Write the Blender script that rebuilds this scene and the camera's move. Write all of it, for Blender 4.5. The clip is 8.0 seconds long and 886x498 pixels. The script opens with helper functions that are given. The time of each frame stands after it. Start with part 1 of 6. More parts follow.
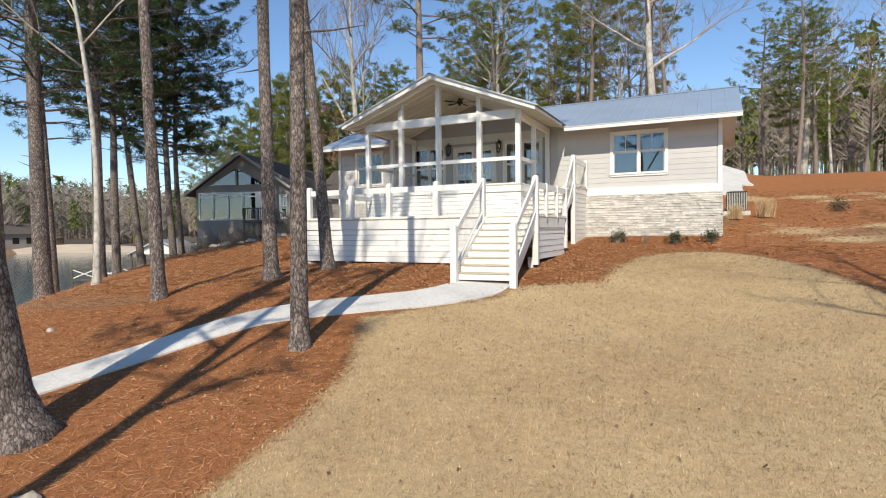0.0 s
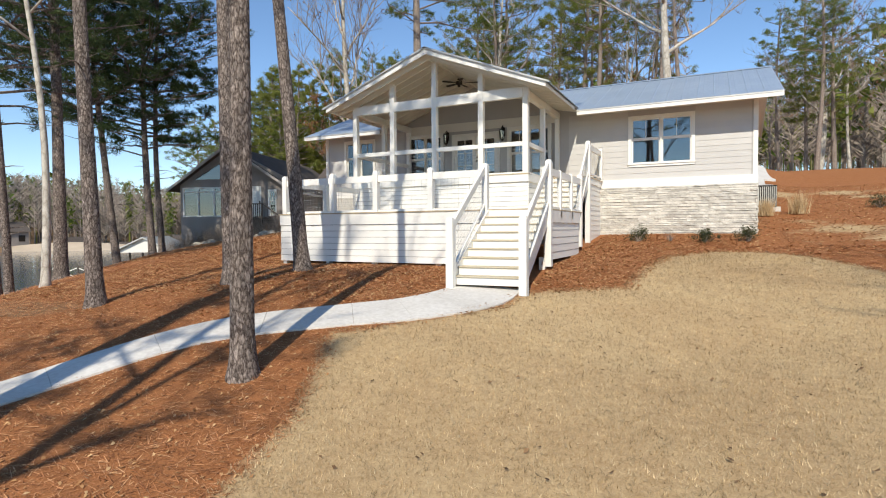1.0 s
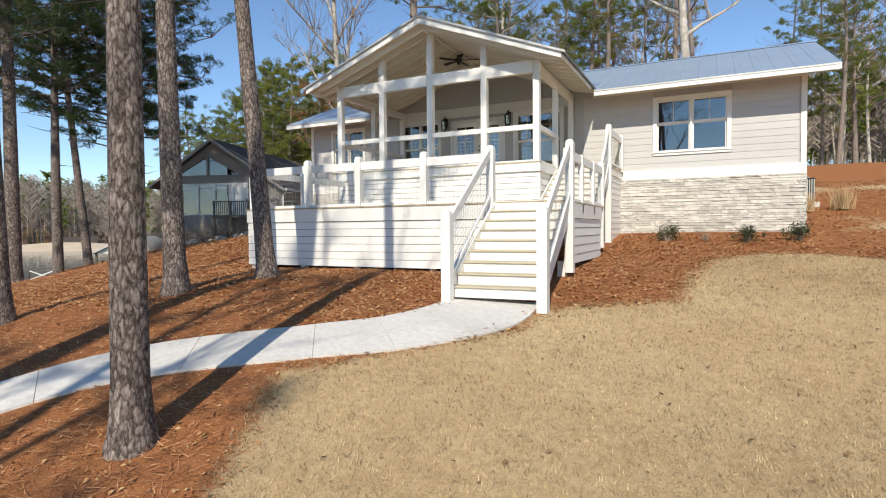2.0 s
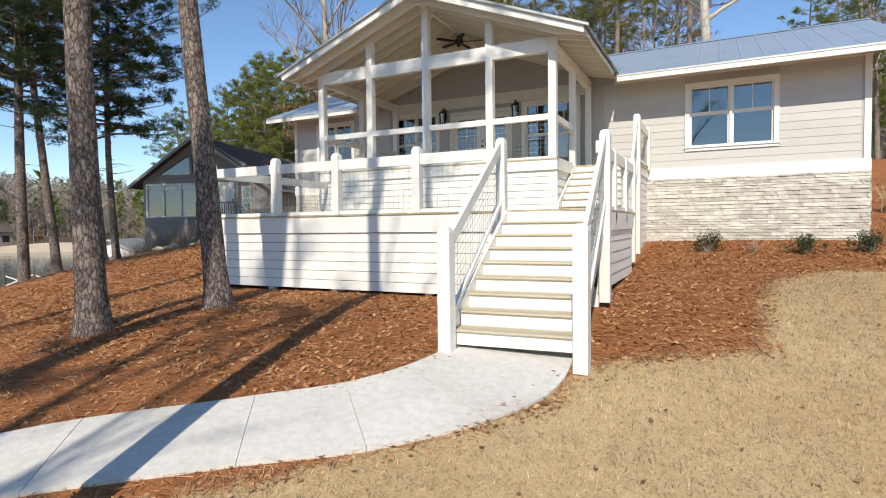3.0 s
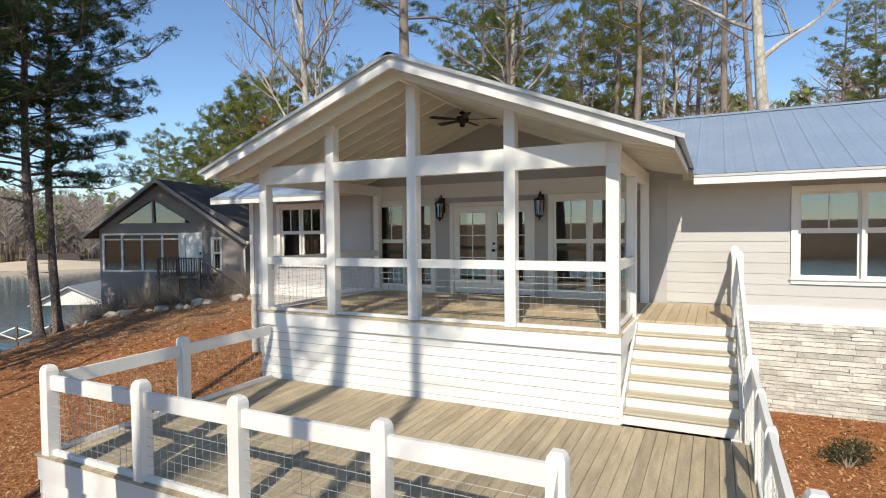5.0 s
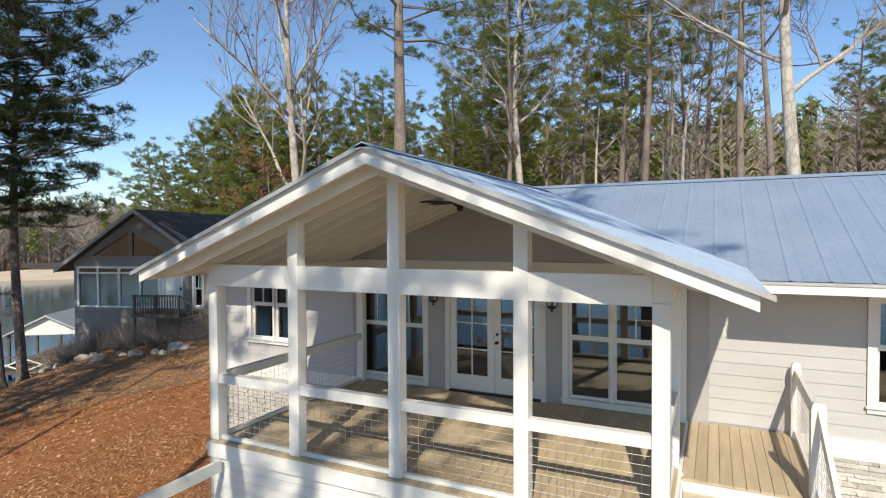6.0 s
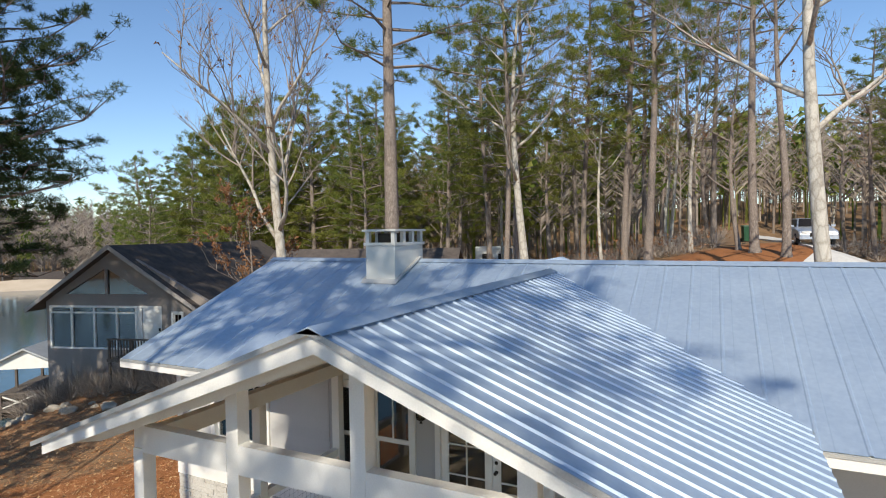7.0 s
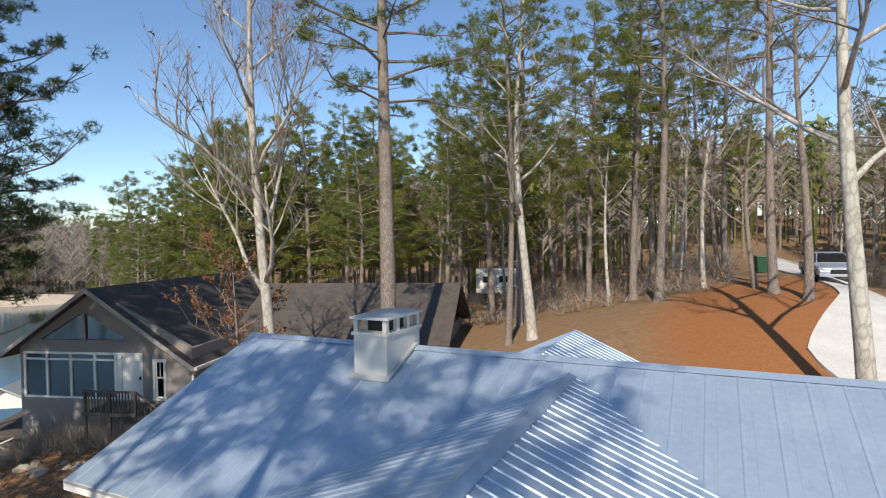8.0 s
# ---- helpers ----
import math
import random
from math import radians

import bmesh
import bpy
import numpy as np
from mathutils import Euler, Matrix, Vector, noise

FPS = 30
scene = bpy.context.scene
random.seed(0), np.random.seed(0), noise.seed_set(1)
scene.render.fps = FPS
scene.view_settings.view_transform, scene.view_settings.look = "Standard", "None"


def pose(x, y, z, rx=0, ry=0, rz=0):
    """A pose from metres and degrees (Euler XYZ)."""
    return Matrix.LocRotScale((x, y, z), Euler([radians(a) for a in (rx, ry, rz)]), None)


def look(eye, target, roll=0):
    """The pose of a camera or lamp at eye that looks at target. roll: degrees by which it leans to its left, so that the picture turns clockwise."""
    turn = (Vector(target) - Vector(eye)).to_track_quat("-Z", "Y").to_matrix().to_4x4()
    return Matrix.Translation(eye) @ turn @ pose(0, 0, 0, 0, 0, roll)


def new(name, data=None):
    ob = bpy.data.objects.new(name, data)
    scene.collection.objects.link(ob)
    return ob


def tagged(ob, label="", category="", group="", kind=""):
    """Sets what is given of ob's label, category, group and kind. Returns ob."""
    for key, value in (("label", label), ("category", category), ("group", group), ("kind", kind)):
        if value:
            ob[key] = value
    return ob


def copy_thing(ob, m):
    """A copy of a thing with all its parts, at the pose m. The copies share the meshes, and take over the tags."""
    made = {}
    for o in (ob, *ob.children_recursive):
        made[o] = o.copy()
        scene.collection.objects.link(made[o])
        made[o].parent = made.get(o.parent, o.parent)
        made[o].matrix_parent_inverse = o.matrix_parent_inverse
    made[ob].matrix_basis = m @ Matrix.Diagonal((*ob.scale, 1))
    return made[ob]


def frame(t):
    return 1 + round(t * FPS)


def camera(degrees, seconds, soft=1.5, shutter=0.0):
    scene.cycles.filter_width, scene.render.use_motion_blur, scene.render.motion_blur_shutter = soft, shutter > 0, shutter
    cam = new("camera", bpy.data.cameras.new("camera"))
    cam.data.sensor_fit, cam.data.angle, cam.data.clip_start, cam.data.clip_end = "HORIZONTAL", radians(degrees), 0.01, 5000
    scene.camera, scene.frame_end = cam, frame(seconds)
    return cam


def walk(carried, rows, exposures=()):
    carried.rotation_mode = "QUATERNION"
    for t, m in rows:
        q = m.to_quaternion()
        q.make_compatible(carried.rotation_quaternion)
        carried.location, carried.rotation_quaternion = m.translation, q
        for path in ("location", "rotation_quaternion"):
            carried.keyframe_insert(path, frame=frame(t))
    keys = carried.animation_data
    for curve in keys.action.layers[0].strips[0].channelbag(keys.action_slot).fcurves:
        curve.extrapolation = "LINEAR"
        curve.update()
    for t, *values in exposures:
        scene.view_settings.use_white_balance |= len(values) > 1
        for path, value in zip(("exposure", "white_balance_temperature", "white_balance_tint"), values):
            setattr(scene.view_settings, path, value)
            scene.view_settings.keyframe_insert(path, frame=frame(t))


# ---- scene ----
# the camera and its walk: seconds, eye, target, roll
cam = camera(77.0, 8.0, 1.1)
PATH = [
    (0, (12.296, -18.424, -1.541), (11.422, -16.626, -1.609), -0.6),
    (0.5, (11.8, -17.309, -1.611), (10.927, -15.51, -1.678), -0.3),
    (1, (11.35, -16.193, -1.65), (10.475, -14.396, -1.72), -0.4),
    (1.5, (10.853, -15.043, -1.705), (9.976, -13.246, -1.773), -0.4),
    (3, (9.369, -11.845, -1.412), (8.493, -10.049, -1.493), -0.7),
    (3.5, (8.861, -10.77, -0.937), (7.984, -8.974, -1.013), -0.6),
    (4, (8.405, -9.697, -0.168), (7.523, -7.903, -0.241), -0.7),
    (4.5, (7.933, -8.66, 0.652), (7.054, -6.866, 0.582), -0.7),
    (6, (6.689, -5.833, 3.015), (5.813, -4.035, 2.966), -0.3),
    (6.5, (6.437, -5.033, 3.914), (5.564, -3.234, 3.857), -0.6),
    (7, (6.111, -4.213, 4.792), (5.24, -2.414, 4.734), -0.8),
    (7.5, (5.836, -3.391, 5.635), (4.96, -1.593, 5.588), -0.8),
    (8, (5.415, -2.714, 6.37), (4.545, -0.913, 6.334), -0.9),
]
walk(cam, [(t, look(eye, target, roll)) for t, eye, target, roll in PATH])
# ---- end of camera ----

# ---- world, sun, light ----
SUN_TO = Vector((0.238, -0.971, 0.80)).normalized()   # towards the sun
world = bpy.data.worlds.new("world")
scene.world = world
world.use_nodes = True
wn = world.node_tree.nodes
sky = wn.new("ShaderNodeTexSky")
sky.sky_type = 'NISHITA'
sky.sun_disc = False
sky.sun_elevation = math.asin(SUN_TO.z)
sky.sun_rotation = math.atan2(SUN_TO.x, SUN_TO.y)
sky.air_density, sky.dust_density, sky.ozone_density = 0.95, 0.0, 3.5
wn["Background"].inputs["Strength"].default_value = 0.15
tint = wn.new("ShaderNodeHueSaturation")
tint.inputs["Hue"].default_value, tint.inputs["Saturation"].default_value = 0.5, 1.04
world.node_tree.links.new(sky.outputs[0], tint.inputs["Color"])
world.node_tree.links.new(tint.outputs[0], wn["Background"].inputs["Color"])
sun_data = bpy.data.lights.new("sun", 'SUN')
sun_data.energy, sun_data.angle, sun_data.color = 4.75, radians(0.6), (1.0, 0.92, 0.78)
new("sun", sun_data).matrix_world = look(SUN_TO * 60, (0, 0, 0))
scene.view_settings.exposure = 0.1


# ---- materials ----
def material(name, a, b, scale=3.0, rough=0.7, metal=0.0, bump=0.2, fine=60.0, stretch=(1, 1, 1), third=None, vary=0.0, bump_dist=0.01, spec=0.5, space="Object"):
    """Two-scale procedural surface: a and b mixed by broad noise, darkened and lightened by fine grain."""
    m = bpy.data.materials.new(name)
    m.use_nodes = True
    nt = m.node_tree
    N, L = nt.nodes, nt.links
    p = N["Principled BSDF"]
    tc = N.new("ShaderNodeTexCoord")
    mp = N.new("ShaderNodeMapping")
    mp.inputs["Scale"].default_value = stretch
    if space == "World":
        ge = N.new("ShaderNodeNewGeometry")
        L.new(ge.outputs["Position"], mp.inputs["Vector"])
    else:
        L.new(tc.outputs["Object"], mp.inputs["Vector"])
    n1 = N.new("ShaderNodeTexNoise")
    n1.inputs["Scale"].default_value, n1.inputs["Detail"].default_value = scale, 5
    n2 = N.new("ShaderNodeTexNoise")
    n2.inputs["Scale"].default_value, n2.inputs["Detail"].default_value = fine, 4
    for n in (n1, n2):
        L.new(mp.outputs[0], n.inputs["Vector"])
    ramp = N.new("ShaderNodeValToRGB")
    ramp.color_ramp.elements[0].position, ramp.color_ramp.elements[1].position = 0.32, 0.68
    ramp.color_ramp.elements[0].color, ramp.color_ramp.elements[1].color = (*a, 1), (*b, 1)
    if third:
        e = ramp.color_ramp.elements.new(0.5)
        e.color = (*third, 1)
    add = N.new("ShaderNodeMath")
    add.operation = 'MULTIPLY_ADD'
    add.inputs[1].default_value, add.inputs[2].default_value = 0.5, 0.0
    L.new(n2.outputs["Fac"], add.inputs[0])
    half = N.new("ShaderNodeMath")
    half.operation = 'MULTIPLY_ADD'
    half.inputs[1].default_value = 0.5
    L.new(n1.outputs["Fac"], half.inputs[0])
    L.new(add.outputs[0], half.inputs[2])
    L.new(half.outputs[0], ramp.inputs["Fac"])
    out = ramp.outputs["Color"]
    if vary:
        oi = N.new("ShaderNodeObjectInfo")
        hs = N.new("ShaderNodeHueSaturation")
        mr = N.new("ShaderNodeMapRange")
        mr.inputs["To Min"].default_value, mr.inputs["To Max"].default_value = 1 - vary, 1 + vary
        L.new(oi.outputs["Random"], mr.inputs["Value"])
        L.new(mr.outputs[0], hs.inputs["Value"])
        L.new(out, hs.inputs["Color"])
        out = hs.outputs["Color"]
    L.new(out, p.inputs["Base Color"])
    p.inputs["Roughness"].default_value, p.inputs["Metallic"].default_value = rough, metal
    p.inputs["Specular IOR Level"].default_value = spec
    if bump:
        bp = N.new("ShaderNodeBump")
        bp.inputs["Strength"].default_value, bp.inputs["Distance"].default_value = bump, bump_dist
        L.new(half.outputs[0], bp.inputs["Height"])
        L.new(bp.outputs[0], p.inputs["Normal"])
    return m


def bark_material(name, dark, mid, light, scale=16.0, stretch=0.42, strength=1.0, dist=0.03, grain=0.9):
    """Plated bark: cells stretched along the trunk with dark cracks."""
    m = bpy.data.materials.new(name)
    m.use_nodes = True
    nt = m.node_tree
    N, L = nt.nodes, nt.links
    p = N["Principled BSDF"]
    p.inputs["Roughness"].default_value = 0.95
    p.inputs["Specular IOR Level"].default_value = 0.2
    ge = N.new("ShaderNodeNewGeometry")
    mp = N.new("ShaderNodeMapping")
    mp.inputs["Scale"].default_value = (1, 1, stretch)
    L.new(ge.outputs["Position"], mp.inputs["Vector"])
    warp = N.new("ShaderNodeTexNoise")
    warp.inputs["Scale"].default_value = 13
    warp.inputs["Detail"].default_value = 7
    warp.inputs["Roughness"].default_value = 0.68
    L.new(mp.outputs[0], warp.inputs["Vector"])
    mx = N.new("ShaderNodeVectorMath")
    mx.operation = 'MULTIPLY_ADD'
    mx.inputs[1].default_value = (0.11, 0.11, 0.12)
    L.new(warp.outputs["Color"], mx.inputs[0])
    L.new(mp.outputs[0], mx.inputs[2])
    v = N.new("ShaderNodeTexVoronoi")
    v.feature = 'DISTANCE_TO_EDGE'
    v.inputs["Scale"].default_value = scale
    L.new(mx.outputs[0], v.inputs["Vector"])
    n = N.new("ShaderNodeTexNoise")
    n.inputs["Scale"].default_value, n.inputs["Detail"].default_value = 48, 6
    L.new(mp.outputs[0], n.inputs["Vector"])
    r = N.new("ShaderNodeValToRGB")
    r.color_ramp.elements[0].color, r.color_ramp.elements[1].color = (*dark, 1), (*light, 1)
    r.color_ramp.elements[0].position, r.color_ramp.elements[1].position = 0.0, 0.2
    r.color_ramp.elements.new(0.04).color = (*mid, 1)
    L.new(v.outputs["Distance"], r.inputs["Fac"])
    mix = N.new("ShaderNodeMixRGB")
    mix.blend_type = 'MULTIPLY'
    mix.inputs["Fac"].default_value = grain
    r2 = N.new("ShaderNodeValToRGB")
    r2.color_ramp.elements[0].color, r2.color_ramp.elements[1].color = (0.3, 0.27, 0.26, 1), (1.4, 1.38, 1.36, 1)
    r2.color_ramp.elements[0].position, r2.color_ramp.elements[1].position = 0.3, 0.7
    L.new(n.outputs["Fac"], r2.inputs["Fac"])
    L.new(r.outputs["Color"], mix.inputs["Color1"])
    L.new(r2.outputs["Color"], mix.inputs["Color2"])
    cell = N.new("ShaderNodeTexVoronoi")
    cell.inputs["Scale"].default_value = scale
    L.new(mx.outputs[0], cell.inputs["Vector"])
    tone = N.new("ShaderNodeHueSaturation")
    lift = N.new("ShaderNodeMapRange")
    lift.inputs["To Min"].default_value, lift.inputs["To Max"].default_value = 1 - 0.44 * grain, 1 + 0.39 * grain
    L.new(cell.outputs["Color"], lift.inputs["Value"])
    L.new(lift.outputs[0], tone.inputs["Value"])
    L.new(mix.outputs[0], tone.inputs["Color"])
    L.new(tone.outputs[0], p.inputs["Base Color"])
    h = N.new("ShaderNodeMath")
    h.operation = 'MULTIPLY_ADD'
    h.inputs[1].default_value = 0.25
    L.new(n.outputs["Fac"], h.inputs[0])
    mn = N.new("ShaderNodeMath")
    mn.operation = 'MINIMUM'
    mn.inputs[1].default_value = 0.3
    L.new(v.outputs["Distance"], mn.inputs[0])
    L.new(mn.outputs[0], h.inputs[2])
    bp = N.new("ShaderNodeBump")
    bp.inputs["Strength"].default_value, bp.inputs["Distance"].default_value = strength, dist
    L.new(h.outputs[0], bp.inputs["Height"])
    L.new(bp.outputs[0], p.inputs["Normal"])
    return m


def island_material(name, cols, rough=0.8, trans=0.0, patch=0.0):
    """Small loose pieces, each with a tint of its own; patch gives broader tufts, their shadows put into the tint, and
    worn spots.
    """
    m = bpy.data.materials.new(name)
    m.use_nodes = True
    nt = m.node_tree
    N, L = nt.nodes, nt.links
    p = N["Principled BSDF"]
    p.inputs["Roughness"].default_value = rough
    p.inputs["Specular IOR Level"].default_value = 0.25
    ge = N.new("ShaderNodeNewGeometry")
    r = N.new("ShaderNodeValToRGB")
    r.color_ramp.elements[0].color, r.color_ramp.elements[1].color = (*cols[0], 1), (*cols[-1], 1)
    for k, c in enumerate(cols[1:-1]):
        r.color_ramp.elements.new((k + 1) / (len(cols) - 1)).color = (*c, 1)
    L.new(ge.outputs["Random Per Island"], r.inputs["Fac"])
    tint_out = r.outputs["Color"]
    if patch:
        for scale, share in ((7.0, 1.0), (1.1, 0.6)):
            n = N.new("ShaderNodeTexNoise")
            n.inputs["Scale"].default_value, n.inputs["Detail"].default_value, n.inputs["Roughness"].default_value = scale, 5, 0.65
            L.new(ge.outputs["Position"], n.inputs["Vector"])
            mr = N.new("ShaderNodeMapRange")
            mr.inputs["From Min"].default_value, mr.inputs["From Max"].default_value = 0.34, 0.6
            mr.inputs["To Min"].default_value, mr.inputs["To Max"].default_value = 1 - patch * share, 1 + 0.25 * patch * share
            L.new(n.outputs["Fac"], mr.inputs["Value"])
            hs = N.new("ShaderNodeHueSaturation")
            L.new(mr.outputs[0], hs.inputs["Value"])
            L.new(tint_out, hs.inputs["Color"])
            tint_out = hs.outputs["Color"]
    L.new(tint_out, p.inputs["Base Color"])
    if trans:
        t = N.new("ShaderNodeBsdfTranslucent")
        L.new(r.outputs["Color"], t.inputs["Color"])
        ms = N.new("ShaderNodeMixShader")
        ms.inputs[0].default_value = trans
        L.new(p.outputs[0], ms.inputs[1])
        L.new(t.outputs[0], ms.inputs[2])
        L.new(ms.outputs[0], N["Material Output"].inputs["Surface"])
    return m


def glass_material():
    m = bpy.data.materials.new("window_glass")
    m.use_nodes = True
    N, L = m.node_tree.nodes, m.node_tree.links
    N.remove(N["Principled BSDF"])
    tr, gl, fr, ms = (N.new(k) for k in ("ShaderNodeBsdfTransparent", "ShaderNodeBsdfGlossy", "ShaderNodeFresnel", "ShaderNodeMixShader"))
    tr.inputs["Color"].default_value = (0.62, 0.68, 0.68, 1)
    gl.inputs["Roughness"].default_value = 0.02
    fr.inputs["IOR"].default_value = 2.5
    L.new(fr.outputs[0], ms.inputs[0])
    L.new(tr.outputs[0], ms.inputs[1])
    L.new(gl.outputs[0], ms.inputs[2])
    L.new(ms.outputs[0], N["Material Output"].inputs["Surface"])
    return m


def ground_material():
    """Dormant tan lawn, orange pine straw and brown leaf litter on one sheet, parted by painted attributes with ragged edges."""
    m = bpy.data.materials.new("ground_cover")
    m.use_nodes = True
    N, L = m.node_tree.nodes, m.node_tree.links
    p = N["Principled BSDF"]
    p.inputs["Roughness"].default_value = 0.95
    p.inputs["Specular IOR Level"].default_value = 0.15
    ge = N.new("ShaderNodeNewGeometry")

    def noise_tex(scale, detail=4, rough=0.6):
        n = N.new("ShaderNodeTexNoise")
        n.inputs["Scale"].default_value, n.inputs["Detail"].default_value, n.inputs["Roughness"].default_value = scale, detail, rough
        L.new(ge.outputs["Position"], n.inputs["Vector"])
        return n.outputs["Fac"]

    def ramp(fac, *stops):
        r = N.new("ShaderNodeValToRGB")
        r.color_ramp.elements[0].position, r.color_ramp.elements[0].color = stops[0][0], (*stops[0][1], 1)
        r.color_ramp.elements[1].position, r.color_ramp.elements[1].color = stops[-1][0], (*stops[-1][1], 1)
        for q, c in stops[1:-1]:
            r.color_ramp.elements.new(q).color = (*c, 1)
        L.new(fac, r.inputs["Fac"])
        return r.outputs["Color"]

    def mix(fac, c1, c2, kind='MIX'):
        x = N.new("ShaderNodeMixRGB")
        x.blend_type = kind
        if isinstance(fac, float):
            x.inputs["Fac"].default_value = fac
        else:
            L.new(fac, x.inputs["Fac"])
        L.new(c1, x.inputs["Color1"])
        L.new(c2, x.inputs["Color2"])
        return x.outputs[0]

    def attr(name):
        a = N.new("ShaderNodeAttribute")
        a.attribute_name = name
        ad = N.new("ShaderNodeMath")
        ad.operation = 'ADD'
        L.new(a.outputs["Fac"], ad.inputs[0])
        ns = N.new("ShaderNodeMath")
        ns.operation = 'MULTIPLY_ADD'
        ns.inputs[1].default_value, ns.inputs[2].default_value = 0.5, -0.25
        L.new(noise_tex(5.0, 5), ns.inputs[0])
        L.new(ns.outputs[0], ad.inputs[1])
        mr = N.new("ShaderNodeMapRange")
        mr.inputs["From Min"].default_value, mr.inputs["From Max"].default_value = 0.42, 0.58
        L.new(ad.outputs[0], mr.inputs["Value"])
        return mr.outputs[0]

    big, mid, fine = noise_tex(0.45, 3), noise_tex(3.2, 5), noise_tex(45, 5, 0.7)
    clot = noise_tex(11, 4, 0.65)
    lawn = mix(0.6, ramp(clot, (0.34, (0.22, 0.14, 0.065)), (0.62, (0.58, 0.43, 0.24))), ramp(fine, (0.3, (0.28, 0.18, 0.085)), (0.72, (0.66, 0.5, 0.3))))
    lawn = mix(0.35, lawn, ramp(big, (0.35, (0.44, 0.29, 0.145)), (0.65, (0.62, 0.47, 0.26))))
    straw = mix(0.55, ramp(noise_tex(7, 5, 0.7), (0.28, (0.19, 0.073, 0.028)), (0.72, (0.42, 0.175, 0.07))), ramp(fine, (0.3, (0.12, 0.05, 0.021)), (0.5, (0.32, 0.13, 0.05)), (0.75, (0.55, 0.28, 0.125))))
    litter = mix(0.5, ramp(mid, (0.3, (0.16, 0.1, 0.055)), (0.7, (0.36, 0.22, 0.12))), ramp(fine, (0.3, (0.1, 0.065, 0.035)), (0.72, (0.42, 0.27, 0.15))))
    col = mix(attr("straw"), litter, straw)
    col = mix(attr("lawn"), col, lawn)
    L.new(col, p.inputs["Base Color"])
    bp = N.new("ShaderNodeBump")
    bp.inputs["Strength"].default_value, bp.inputs["Distance"].default_value = 0.6, 0.03
    L.new(fine, bp.inputs["Height"])
    L.new(bp.outputs[0], p.inputs["Normal"])
    return m


WHITE = material("white_paint", (0.72, 0.7, 0.645), (0.82, 0.8, 0.75), 2.0, 0.5, bump=0.08, vary=0.03)
CREAM = material("cream_trim_paint", (0.7, 0.67, 0.58), (0.78, 0.75, 0.67), 2.0, 0.55, bump=0.08, vary=0.03)
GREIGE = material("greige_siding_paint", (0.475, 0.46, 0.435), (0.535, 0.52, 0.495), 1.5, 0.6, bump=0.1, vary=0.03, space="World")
# darker copy of the greige: porch shade is put into the colour
SHADED_WALL = material("shaded_wall_paint", (0.4, 0.385, 0.37), (0.45, 0.43, 0.41), 1.5, 0.7, bump=0.1, space="World")
DECK_WOOD = material("weathered_deck_wood", (0.27, 0.215, 0.135), (0.54, 0.44, 0.29), 2.2, 0.8, bump=0.3, fine=26, stretch=(6, 0.7, 6), vary=0.16, space="World")
PORCH_WOOD = material("golden_porch_boards", (0.43, 0.33, 0.2), (0.6, 0.48, 0.32), 2.0, 0.7, bump=0.2, fine=26, stretch=(6, 0.7, 6), vary=0.08, space="World")
TREAD_WOOD = material("tan_tread_wood", (0.42, 0.36, 0.25), (0.58, 0.51, 0.38), 2.0, 0.8, bump=0.2, fine=26, stretch=(0.7, 6, 6), vary=0.08, space="World")
STONE = material("ledge_stone", (0.36, 0.335, 0.29), (0.64, 0.615, 0.555), 5.0, 0.9, bump=0.7, fine=40, third=(0.54, 0.51, 0.45), vary=0.2, bump_dist=0.02, space="World")
# joint backing of the stones; behind skirt boards it puts shade into gaps
DARK_BACKING = material("dark_joint_backing", (0.1, 0.09, 0.075), (0.17, 0.155, 0.13), 6.0, 0.95)
METAL = material("galvalume_roof", (0.4, 0.49, 0.6), (0.53, 0.62, 0.71), 0.9, 0.38, metal=0.5, bump=0.03, fine=12, space="World")
CHIMNEY_METAL = material("pale_chimney_metal", (0.5, 0.49, 0.45), (0.66, 0.65, 0.6), 2.0, 0.55, metal=0.25)
GREY_METAL = material("zinc_flashing", (0.42, 0.42, 0.4), (0.58, 0.57, 0.54), 3.0, 0.5, metal=0.5)
DARK_METAL = material("dark_bronze", (0.02, 0.017, 0.014), (0.05, 0.04, 0.03), 8.0, 0.45, metal=0.6)
WIRE = material("galvanized_wire", (0.36, 0.36, 0.33), (0.52, 0.52, 0.48), 8.0, 0.5, metal=0.4, bump=0)
CONCRETE = material("pale_concrete", (0.5, 0.47, 0.425), (0.68, 0.655, 0.61), 1.1, 0.9, bump=0.15, fine=14, vary=0.03, space="World")
GLASS = glass_material()
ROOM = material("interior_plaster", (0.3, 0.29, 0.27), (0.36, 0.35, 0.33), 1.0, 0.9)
STUCCO = material("taupe_stucco", (0.225, 0.195, 0.175), (0.3, 0.265, 0.24), 0.8, 0.95, bump=0.3, fine=30, space="World")
SHINGLE = material("dark_shingle", (0.05, 0.04, 0.034), (0.115, 0.094, 0.08), 3.0, 0.95, bump=0.5, fine=20, vary=0.2)
PINE_BARK = bark_material("pine_bark", (0.06, 0.047, 0.04), (0.145, 0.116, 0.1), (0.275, 0.235, 0.208))
FAR_BARK = bark_material("brown_bark", (0.13, 0.1, 0.08), (0.22, 0.178, 0.148), (0.31, 0.262, 0.225), strength=0.5, grain=0.4)
PALE_BARK = bark_material("pale_bark", (0.34, 0.305, 0.255), (0.43, 0.39, 0.33), (0.54, 0.505, 0.44), scale=4.5, stretch=0.5, strength=0.4, dist=0.015, grain=0.3)
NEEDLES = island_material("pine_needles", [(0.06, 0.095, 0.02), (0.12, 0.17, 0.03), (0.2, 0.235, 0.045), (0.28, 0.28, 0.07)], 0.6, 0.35)
